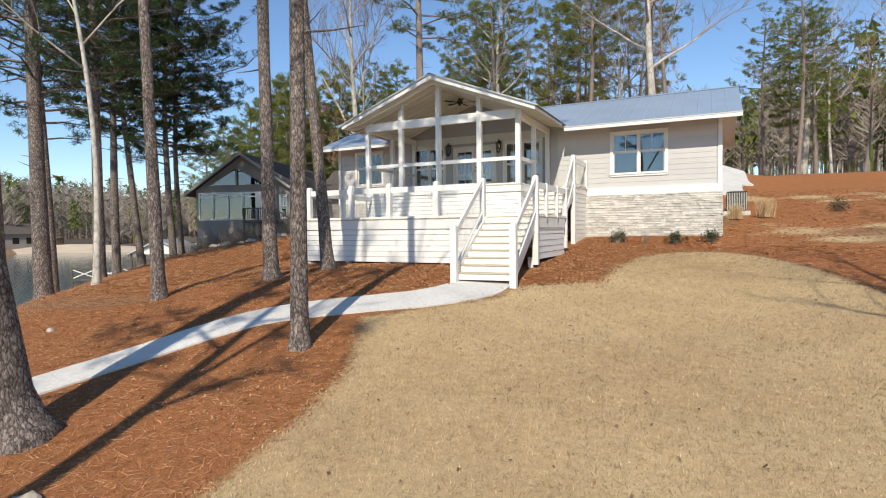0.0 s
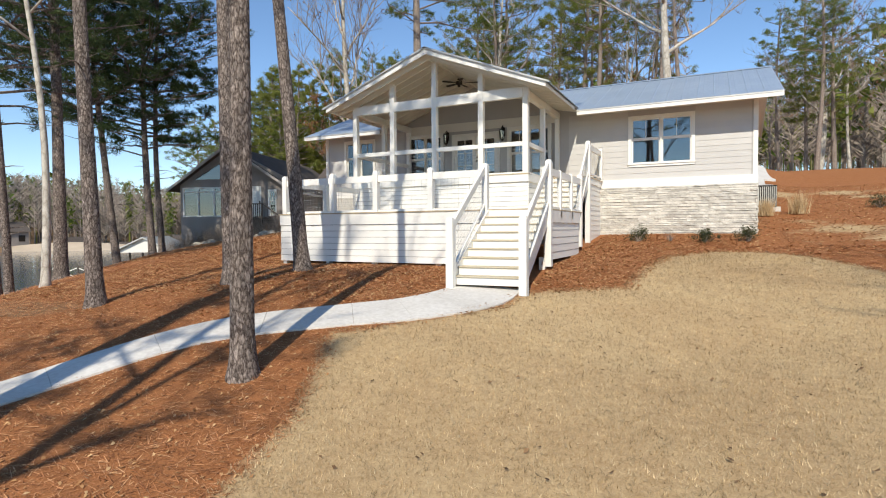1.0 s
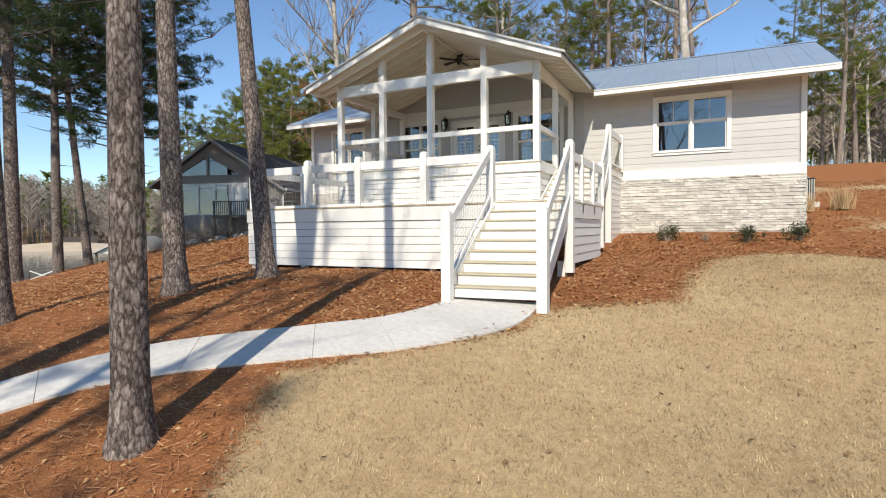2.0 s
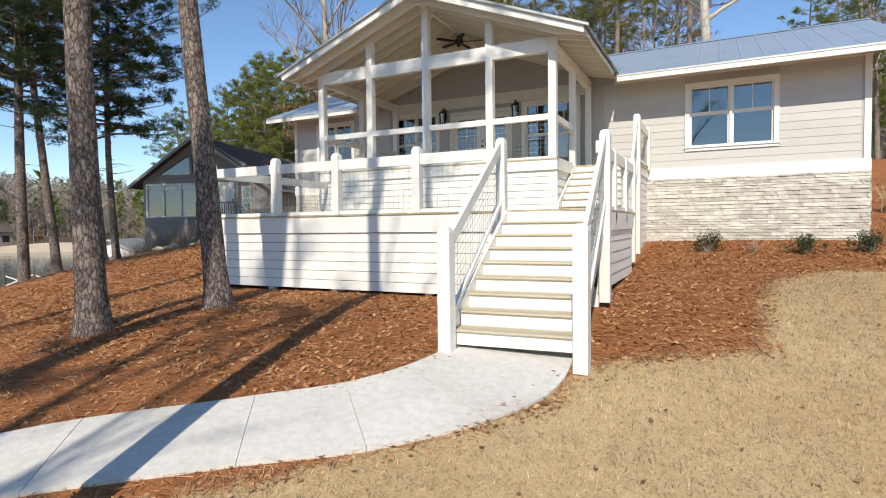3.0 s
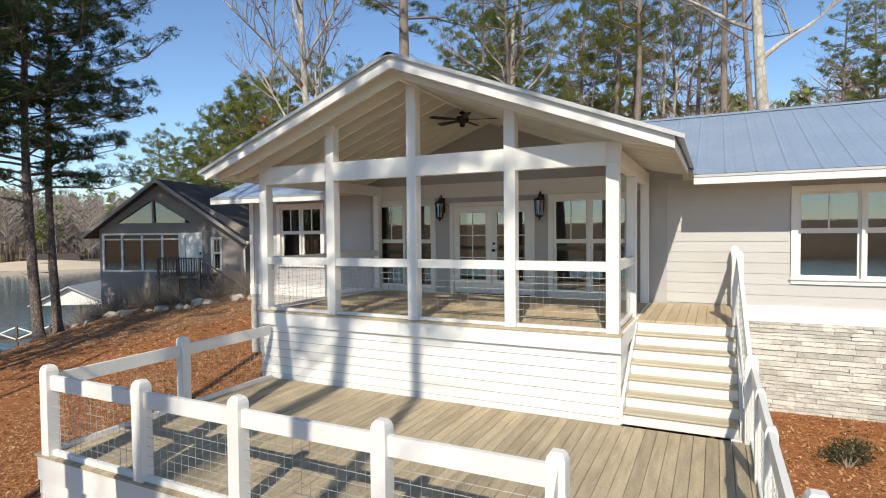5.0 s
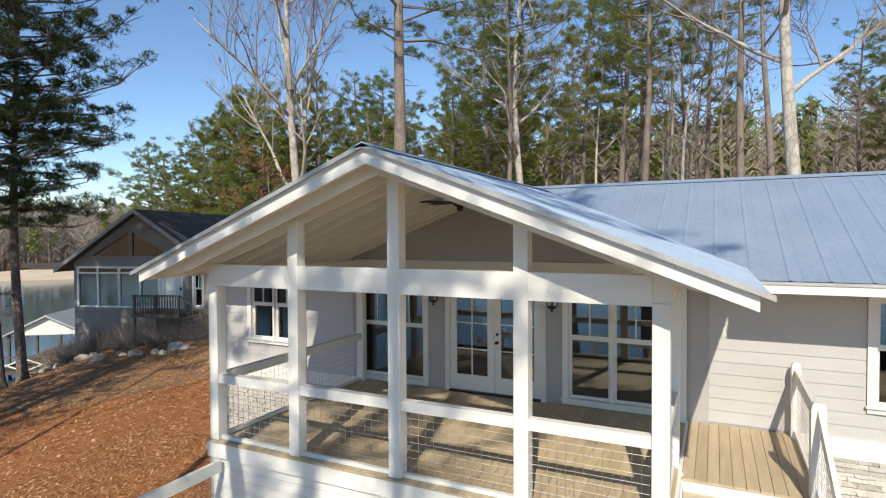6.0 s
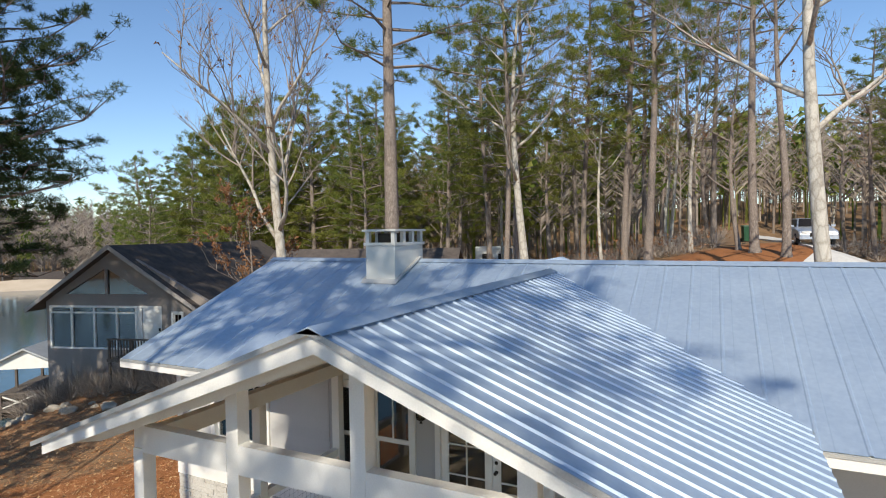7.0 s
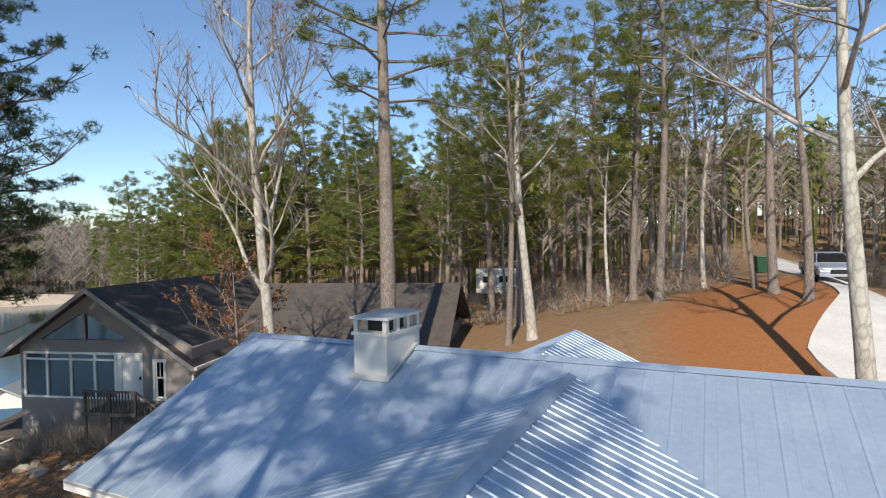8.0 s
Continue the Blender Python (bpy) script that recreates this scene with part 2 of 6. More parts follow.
# two copies of the needles, crown sunlight and shade put into their colour
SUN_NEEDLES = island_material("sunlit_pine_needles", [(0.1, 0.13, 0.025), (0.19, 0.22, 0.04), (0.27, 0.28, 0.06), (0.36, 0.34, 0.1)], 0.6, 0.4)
SHADED_NEEDLES = island_material("shaded_pine_needles", [(0.03, 0.05, 0.018), (0.055, 0.085, 0.025), (0.085, 0.115, 0.035)], 0.6, 0.2)
TWIGS = island_material("bare_twigs", [(0.17, 0.135, 0.11), (0.29, 0.24, 0.2), (0.42, 0.36, 0.3)], 0.9)
BEECH = island_material("dry_brown_leaves", [(0.2, 0.085, 0.035), (0.3, 0.14, 0.06), (0.36, 0.2, 0.1)], 0.8, 0.3)
SHRUB = island_material("shrub_leaves", [(0.03, 0.045, 0.02), (0.06, 0.075, 0.03), (0.1, 0.09, 0.05)], 0.6, 0.15)
LITTER = island_material("fallen_leaves", [(0.25, 0.115, 0.045), (0.39, 0.195, 0.08), (0.48, 0.27, 0.12), (0.57, 0.37, 0.19)], 0.8)
DARK_LEAVES = island_material("dark_dry_leaves", [(0.09, 0.05, 0.025), (0.19, 0.105, 0.05), (0.36, 0.22, 0.11)], 0.85)
NEEDLE_LITTER = island_material("pine_straw_needles", [(0.19, 0.071, 0.028), (0.38, 0.158, 0.066), (0.56, 0.25, 0.108), (0.74, 0.43, 0.22)], 0.85, patch=0.16)
BLADES = island_material("dormant_grass_blades", [(0.34, 0.22, 0.1), (0.5, 0.355, 0.18), (0.6, 0.44, 0.245), (0.7, 0.55, 0.34)], 0.85, patch=0.6)
TALL_GRASS = island_material("dry_tall_grass", [(0.38, 0.25, 0.12), (0.5, 0.36, 0.2), (0.6, 0.47, 0.29)], 0.85)
ROCK = material("field_rock", (0.3, 0.25, 0.19), (0.52, 0.46, 0.37), 3.0, 0.95, bump=0.6, vary=0.15)
GROUND = ground_material()


# ---- mesh helpers ----
class Mesh:
    """Gathers vertices and faces of one part."""

    def __init__(self):
        self.v, self.f = [], []

    def box(self, x0, x1, y0, y1, z0, z1, m=None):
        k = len(self.v)
        for x in (x0, x1):
            for y in (y0, y1):
                for z in (z0, z1):
                    q = Vector((x, y, z))
                    self.v.append(tuple(m @ q) if m else (x, y, z))
        self.f += [tuple(k + i for i in f) for f in ((0, 1, 3, 2), (4, 6, 7, 5), (0, 4, 5, 1), (2, 3, 7, 6), (0, 2, 6, 4), (1, 5, 7, 3))]
        return self

    def beam(self, a, b, w, h, up=(0, 0, 1)):
        """A board from a to b: w across, h along up; a and b lie on its axis."""
        a, b, up = Vector(a), Vector(b), Vector(up)
        d = (b - a).normalized()
        s = d.cross(up).normalized() * w / 2
        u = s.cross(d).normalized() * h / 2
        k = len(self.v)
        for c in (a, b):
            self.v += [tuple(c - s - u), tuple(c + s - u), tuple(c + s + u), tuple(c - s + u)]
        self.f += [(k, k + 3, k + 2, k + 1), (k + 4, k + 5, k + 6, k + 7)]
        self.f += [(k + i, k + (i + 1) % 4, k + 4 + (i + 1) % 4, k + 4 + i) for i in range(4)]
        return self

    def rail(self, a, b, w, h):
        """A board from a to b with plumb ends: w across, h upright."""
        a, b = Vector(a), Vector(b)
        d = b - a
        s = Vector((d.y, -d.x, 0)).normalized() * w / 2
        u = Vector((0, 0, h / 2))
        k = len(self.v)
        for c in (a, b):
            self.v += [tuple(c - s - u), tuple(c + s - u), tuple(c + s + u), tuple(c - s + u)]
        self.f += [(k, k + 3, k + 2, k + 1), (k + 4, k + 5, k + 6, k + 7)]
        self.f += [(k + i, k + (i + 1) % 4, k + 4 + (i + 1) % 4, k + 4 + i) for i in range(4)]
        return self

    def prism(self, ring, off):
        """A flat ring of points pushed along off."""
        k, n = len(self.v), len(ring)
        off = Vector(off)
        self.v += [tuple(p) for p in ring] + [tuple(Vector(p) + off) for p in ring]
        self.f += [tuple(range(k, k + n)), tuple(range(k + 2 * n - 1, k + n - 1, -1))]
        self.f += [(k + i, k + n + i, k + n + (i + 1) % n, k + (i + 1) % n) for i in range(n)]
        return self

    def tube(self, pts, radii, sides=6, wob=0.0):
        k0 = len(self.v)
        for i, (p, r) in enumerate(zip(pts, radii)):
            p = Vector(p)
            d = (Vector(pts[min(i + 1, len(pts) - 1)]) - Vector(pts[max(i - 1, 0)])).normalized()
            a = d.cross(Vector((0.31, 0.95, 0.05))).normalized()
            b = d.cross(a)
            for s in range(sides):
                t = 2 * math.pi * s / sides
                rr = r * (1 + (wob * noise.noise(Vector((math.cos(t) * 2, math.sin(t) * 2, p.z * 1.3))) if wob else 0))
                self.v.append(tuple(p + (a * math.cos(t) + b * math.sin(t)) * rr))
        for i in range(len(pts) - 1):
            for s in range(sides):
                q, n = k0 + i * sides, (s + 1) % sides
                self.f.append((q + s, q + n, q + sides + n, q + sides + s))
        self.f.append(tuple(range(k0 + sides - 1, k0 - 1, -1)))
        e = k0 + (len(pts) - 1) * sides
        self.f.append(tuple(range(e, e + sides)))
        return self

    def lathe(self, rings, sides=12, at=(0, 0, 0)):
        """Rings of (radius, height) round an upright axis."""
        return self.tube([(at[0], at[1], at[2] + h) for r, h in rings], [r for r, h in rings], sides)

    def data(self, name, mat, smooth=False):
        me = bpy.data.meshes.new(name)
        me.from_pydata(self.v, [], self.f)
        me.materials.append(mat)
        if smooth:
            me.polygons.foreach_set("use_smooth", [True] * len(me.polygons))
        me.update()
        return me


def part(name, mesh, mat, parent, label="", smooth=False):
    ob = new(name, mesh.data(name, mat, smooth) if isinstance(mesh, Mesh) else mesh)
    ob.parent = parent
    if label:
        tagged(ob, label)
    return ob


def thing(name, label, category, at=(0, 0, 0), rz=0.0, group="", kind=""):
    ob = new(name)
    ob.empty_display_size = 0.2
    ob.matrix_world = pose(*at, 0, 0, rz)
    return tagged(ob, label, category, group, kind)


def bevelled(mesh, name, mat, width=0.006):
    me = mesh.data(name, mat)
    bm = bmesh.new()
    bm.from_mesh(me)
    bmesh.ops.bevel(bm, geom=bm.edges[:], offset=width, segments=1, affect='EDGES')
    bm.to_mesh(me)
    bm.free()
    return me


def unit_board(name, mat):
    """A one by one by one board, from its corner, to be scaled."""
    return Mesh().box(0, 1, 0, 1, 0, 1).data(name, mat)


def piece(name, me, parent, loc, size, rot=(0, 0, 0)):
    ob = new(name, me)
    ob.parent = parent
    ob.location, ob.scale, ob.rotation_euler = loc, size, rot
    return ob


def soup(name, verts, faces_n, mat):
    """One mesh of loose faces, each of faces_n corners, from an array of vertices."""
    verts = np.asarray(verts, dtype=np.float32).reshape(-1, 3)
    n = len(verts) // faces_n
    me = bpy.data.meshes.new(name)
    me.vertices.add(len(verts))
    me.vertices.foreach_set("co", verts.ravel())
    me.loops.add(n * faces_n)
    me.loops.foreach_set("vertex_index", np.arange(n * faces_n, dtype=np.int32))
    me.polygons.add(n)
    me.polygons.foreach_set("loop_start", np.arange(0, n * faces_n, faces_n, dtype=np.int32))
    me.materials.append(mat)
    me.update(calc_edges=True)
    return me


# ---- the lie of the land ----
def sst(a, b, v):
    t = np.clip((v - a) / (b - a), 0, 1)
    return t * t * (3 - 2 * t)


def softplus(v, k):
    return k * np.logaddexp(0, v / k)


def bank(x, y):
    """Metres past the top of the lake bank."""
    return -0.77 * (x + 12) - 0.64 * (y + 6) + (2.2 + 2.8 * sst(4, 14, y)) * sst(42, 26, y)


def height(x, y):
    x, y = np.asarray(x, float), np.asarray(y, float)
    z = -1.84 + 0.13 * (y - softplus(y - 28, 3) - 4)
    z = z + 0.52 * np.exp(-((x - 3.5) / 6) ** 2 - ((y + 7) / 4.6) ** 2)
    z = z + 0.2 * np.exp(-((x - 9.3) / 1.6) ** 2 - ((y + 3.6) / 2.5) ** 2)
    z = z - 0.22 * np.exp(-((x - 11.5) / 3) ** 2 - ((y + 7.5) / 3) ** 2)
    z = z - 0.115 * (softplus(-6 - x, 1.5) - softplus(-30 - x, 4))
    z = z + 2.7 * sst(10, 28, y) * sst(-8, 9, x) - 1.6 * sst(10, 16, x) * sst(11, 24, y)
    z = z + 9 * sst(60, 170, y)
    d = bank(x, y)
    z = z - 4.5 * sst(-1, 11, d) - 3 * sst(8, 30, d)
    r = np.hypot(x - 5, y + 3)
    far = -9 + 4.4 * sst(128, 148, r) + 10 * sst(152, 300, r)
    z = z + (far - z) * sst(32, 60, d)
    z = z + 0.03 * np.sin(x * 0.9 + 1.3 * np.sin(y * 0.5)) * np.sin(y * 0.8 + 0.7)
    return z


def gz(x, y):
    return float(height(x, y))


LAWN = [(7.6, -40), (7.6, -14.3), (7.5, -12.9), (7.2, -11.5), (6.5, -10.1), (6.0, -9.3), (6.5, -8.9), (7.2, -8.2), (8.05, -7.0), (8.15, -6.05),
        (9.85, -4.95), (10.0, -2.5), (10.25, -0.8), (11.3, 0.55), (12.4, 0.6), (13.5, -0.1), (14.6, -2), (15.5, -4.4), (17.5, -9), (18, -16), (17, -40)]


def lawn_depth(px, py):
    """Signed distance into the lawn."""
    inside = np.zeros(px.shape, bool)
    best = np.full(px.shape, 1e9)
    for (ax, ay), (bx, by) in zip(LAWN, LAWN[1:] + LAWN[:1]):
        dx, dy = bx - ax, by - ay
        t = np.clip(((px - ax) * dx + (py - ay) * dy) / (dx * dx + dy * dy), 0, 1)
        best = np.minimum(best, np.hypot(px - ax - t * dx, py - ay - t * dy))
        cross = ((ay > py) != (by > py)) & (px < (bx - ax) * (py - ay) / (by - ay + 1e-12) + ax)
        inside ^= cross
    return np.where(inside, best, -best)


def spaced(lo, hi, step, far, grow=1.12):
    """Even steps in the near stretch, growing ones beyond it."""
    mid = list(np.arange(lo, hi + step / 2, step))
    s, a = step, [hi]
    while a[-1] < far:
        s *= grow
        a.append(a[-1] + s)
    s, b = step, [lo]
    while b[-1] > -far:
        s *= grow
        b.append(b[-1] - s)
    return np.array(b[:0:-1] + mid + a[1:])


gx, gy = spaced(-16, 20, 0.22, 900), spaced(-22, 34, 0.25, 900)
GX, GY = np.meshgrid(gx, gy)
GZ = height(GX, GY)
me = bpy.data.meshes.new("ground")
nx, ny = len(gx), len(gy)
me.from_pydata(np.stack([GX, GY, GZ], -1).reshape(-1, 3).tolist(), [], [(j * nx + i, j * nx + i + 1, (j + 1) * nx + i + 1, (j + 1) * nx + i) for j in range(ny - 1) for i in range(nx - 1)])
LD = lawn_depth(GX, GY)
a = me.attributes.new("lawn", 'FLOAT', 'POINT')
turf = sst(12.3, 13.8, GX) * (0.47 + 0.09 * np.sin(GX * 1.9 + GY * 0.8) + 0.09 * np.sin(GY * 2.3 - GX * 1.1)) * np.maximum(sst(0.0, 3.2, GY) * sst(10.0, 6.0, GY), sst(12.0, 15.0, GY) * sst(21.0, 17.0, GY))
a.data.foreach_set("value", np.clip(np.maximum(0.5 + LD * 1.2, turf), 0, 1).ravel().astype(np.float32))
straw = sst(-9, -3, -np.hypot((GX - 0) / 3.2, (GY + 4) / 2.4)) + sst(0.9, -0.9, np.hypot((GX - 12) / 9, (GY - 24) / 9.5) - 1) + sst(12.5, 15, GX) * sst(46, 30, GY) * sst(4, 9, GY)
dirt = sst(0.4, -0.4, np.hypot((GX + 4.5) / 4.5, (GY + 9) / 1.0) - 1) + sst(0.5, -0.5, np.hypot((GX + 13.5) / 4, (GY - 7.5) / 2.5) - 1)
a = me.attributes.new("straw", 'FLOAT', 'POINT')
a.data.foreach_set("value", np.clip(straw - 0.6 * dirt, 0, 1).ravel().astype(np.float32))
me.materials.append(GROUND)
me.polygons.foreach_set("use_smooth", [True] * len(me.polygons))
tagged(new("ground", me), "sloping yard of tan dormant lawn and orange pine straw", "ground", kind="structure")

WATER = bpy.data.materials.new("lake_water")
WATER.use_nodes = True
wp = WATER.node_tree.nodes["Principled BSDF"]
wp.inputs["Base Color"].default_value, wp.inputs["Roughness"].default_value, wp.inputs["IOR"].default_value = (0.055, 0.1, 0.12, 1), 0.06, 1.33
wb, wt = WATER.node_tree.nodes.new("ShaderNodeBump"), WATER.node_tree.nodes.new("ShaderNodeTexNoise")
wt.inputs["Scale"].default_value, wt.inputs["Detail"].default_value = 1.5, 6
wb.inputs["Strength"].default_value, wb.inputs["Distance"].default_value = 0.35, 0.05
wg = WATER.node_tree.nodes.new("ShaderNodeNewGeometry")
WATER.node_tree.links.new(wg.outputs["Position"], wt.inputs["Vector"])
WATER.node_tree.links.new(wt.outputs["Fac"], wb.inputs["Height"])
WATER.node_tree.links.new(wb.outputs[0], wp.inputs["Normal"])
water = Mesh()
water.v = [(-12 + 0.77 * 2 - 0.64 * 300, -6 + 0.64 * 2 + 0.77 * 300, -6.0), (-12 - 0.77 * 300 - 0.64 * 300, -6 - 0.64 * 300 + 0.77 * 300, -6.0),
           (-12 - 0.77 * 300 + 0.64 * 200, -6 - 0.64 * 300 - 0.77 * 200, -6.0), (-12 + 0.77 * 2 + 0.64 * 200, -6 + 0.64 * 2 - 0.77 * 200, -6.0)]
water.f = [(0, 1, 2, 3)]
tagged(new("water", water.data("water", WATER)), "calm blue-grey lake water", "lake", kind="structure")


# ---- the house ----
WX0, WX1, WY0, WY1 = -4.15, 12.53, 3.95, 10.75          # outer walls
RIDGE_Y, RIDGE_Z, EAVE_Y, EAVE_Z = 7.35, 4.16, 2.95, 2.37
SLOPE = (RIDGE_Z - EAVE_Z) / (RIDGE_Y - EAVE_Y)
PX, PZ, PHALF, PSLOPE, PY0 = 3.19, 4.01, 3.93, 0.385, -0.66   # porch ridge x and z, half width, slope, front edge
PW = 6.31                                               # porch width

house = thing("house", "single-storey greige lake cottage with blue-grey metal roof", "house")


def wall_with_holes(u0, u1, z0, z1, holes):
    """Rectangles that fill a wall round its holes (u0, u1, z0, z1)."""
    us = sorted({u0, u1, *[h[0] for h in holes], *[h[1] for h in holes]})
    zs = sorted({z0, z1, *[h[2] for h in holes], *[h[3] for h in holes]})
    return [(a, b, c, d) for a, b in zip(us, us[1:]) for c, d in zip(zs, zs[1:]) if not any(h[0] < (a + b) / 2 < h[1] and h[2] < (c + d) / 2 < h[3] for h in holes)]


def welded(mesh, name, mat):
    """Joins touching boxes into one shell: shared corners merged, inner faces dropped."""
    bm = bmesh.new()
    bm.from_mesh(mesh.data(name, mat))
    bmesh.ops.remove_doubles(bm, verts=bm.verts[:], dist=1e-4)
    seen = {}
    for f in bm.faces:
        seen.setdefault(frozenset(v.index for v in f.verts), []).append(f)
    bmesh.ops.delete(bm, geom=[f for fs in seen.values() if len(fs) > 1 for f in fs], context='FACES_ONLY')
    me = bpy.data.meshes.new(name)
    bm.to_mesh(me)
    bm.free()
    me.materials.append(mat)
    return me


WIN_R = (8.665, 10.76, 0.44, 2.17)
WIN_L = (-3.2, -1.62, 0.53, 2.2)
WIN_P1 = (-0.08, 1.6, 0.02, 2.19)
DOOR = (1.98, 3.98, 0.0, 2.08)
WIN_P2 = (4.28, 5.98, 0.02, 2.19)
HOLES = [WIN_L, WIN_P1, DOOR, WIN_P2, WIN_R]
wall_s = Mesh()
for u0, u1, z0, z1 in wall_with_holes(WX0, WX1, -2.6, EAVE_Z + 0.3, HOLES):
    wall_s.box(u0, u1, WY0, WY0 + 0.2, z0, z1)
wall_front = part("wall", welded(wall_s, "wall", SHADED_WALL), SHADED_WALL, house, "greige lap-sided front wall")
# side and back walls, with gables
gable_ring = [(WY0 + 0.2, -2.6), (WY1 - 0.2, -2.6), (WY1 - 0.2, EAVE_Z + 0.3), (RIDGE_Y, RIDGE_Z - 0.12), (WY0 + 0.2, EAVE_Z + 0.3)]
wall_e = part("wall", Mesh().prism([(WX1 - 0.2, y, z) for y, z in gable_ring], (0.2, 0, 0)), GREIGE, house)
wall_w = part("wall", Mesh().prism([(WX0, y, z) for y, z in gable_ring], (0.2, 0, 0)), GREIGE, house)
part("wall", Mesh().box(WX0, WX1, WY1 - 0.2, WY1, -2.6, EAVE_Z + 0.3), GREIGE, house)
part("interior_floor", Mesh().box(WX0 + 0.2, WX1 - 0.2, WY0 + 0.2, WY1 - 0.2, -0.3, -0.02), PORCH_WOOD, house)
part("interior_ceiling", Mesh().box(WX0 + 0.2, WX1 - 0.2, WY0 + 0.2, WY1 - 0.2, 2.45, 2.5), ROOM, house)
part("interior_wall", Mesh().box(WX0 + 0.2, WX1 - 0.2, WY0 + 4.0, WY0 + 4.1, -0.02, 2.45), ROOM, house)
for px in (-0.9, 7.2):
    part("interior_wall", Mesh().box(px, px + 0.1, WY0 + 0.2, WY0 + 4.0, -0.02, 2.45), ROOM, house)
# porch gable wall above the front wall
part("gable_wall", Mesh().prism([(PX - 3.45, WY0 + 0.02, PZ - 0.05 - PSLOPE * 3.45), (PX + 3.45, WY0 + 0.02, PZ - 0.05 - PSLOPE * 3.45), (PX, WY0 + 0.02, PZ - 0.05)], (0, 0.14, 0)), SHADED_WALL, house, "shaded grey gable wall")

# lap siding, board by board
lap = Mesh()
lap.v = [(0, 0, 0), (1, 0, 0), (1, -1, 0), (0, -1, 0), (0, 0, 1), (1, 0, 1), (1, -0.25, 1), (0, -0.25, 1)]
lap.f = [(0, 1, 2, 3), (4, 7, 6, 5), (3, 2, 6, 7), (0, 3, 7, 4), (1, 5, 6, 2), (0, 4, 5, 1)]
LAP = lap.data("siding_board", GREIGE)
LAP_WHITE = lap.data("siding_board", WHITE)


def side_boards(me, parent, u0, u1, z0, z1, rows, holes, place, rot=0.0, depth=0.015, gap=-0.012):
    """Lap boards over a wall; place gives the point at (u, z)."""
    h = (z1 - z0) / rows
    for r in range(rows):
        za, zb = z0 + r * h, z0 + (r + 1) * h
        cuts, u = [], u0
        for a, b, c, d in sorted(holes):
            if c < zb - 0.01 and d > za + 0.01:
                cuts.append((u, a))
                u = b
        cuts.append((u, u1))
        for a, b in cuts:
            if b - a > 0.03:
                piece("siding_board", me, parent, place(a, za), (b - a, depth, h - gap), (0, 0, rot))


grow = [(a - 0.01, b + 0.01, c - 0.02, d + 0.02) for a, b, c, d in (WIN_R, WIN_L)]
side_boards(LAP, wall_front, 6.62, 12.38, 0.03, 2.36, 12, grow[:1], lambda u, z: (u, WY0, z))
side_boards(LAP, wall_front, WX0 + 0.12, -0.2, 0.03, 2.36, 12, grow[1:], lambda u, z: (u, WY0, z))
side_boards(LAP, wall_e, WY0 + 0.1, WY1, 0.03, 2.36, 12, [], lambda u, z: (WX1, u, z), math.pi / 2)
side_boards(LAP, wall_w, -WY1, -WY0 - 0.1, 0.03, 2.36, 12, [], lambda u, z: (WX0, -u, z), -math.pi / 2)

# band, corner boards, frieze
for name, m in (("band_board", Mesh().box(7.72, WX1 + 0.045, WY0 - 0.05, WY0 + 0.01, -0.25, 0.03)),
                ("band_board", Mesh().box(WX0 - 0.045, -0.02, WY0 - 0.05, WY0 + 0.01, -0.25, 0.03)),
                ("corner_board", Mesh().box(WX1 - 0.1, WX1 + 0.035, WY0 - 0.035, WY0 + 0.1, 0.03, 2.4)),
                ("corner_board", Mesh().box(WX0 - 0.035, WX0 + 0.1, WY0 - 0.035, WY0 + 0.1, 0.03, 2.4)),
                ("frieze_board", Mesh().box(6.9, WX1 - 0.1, WY0 - 0.03, WY0, 2.36, 2.62)),
                ("frieze_board", Mesh().box(WX0 + 0.1, -0.6, WY0 - 0.03, WY0, 2.36, 2.62)),
                ("header_board", Mesh().box(-0.1, 6.2, WY0 - 0.03, WY0, 2.2, 2.52))):
    part(name, m, CREAM if "board" in name and name in ("frieze_board", "header_board") else WHITE, house)


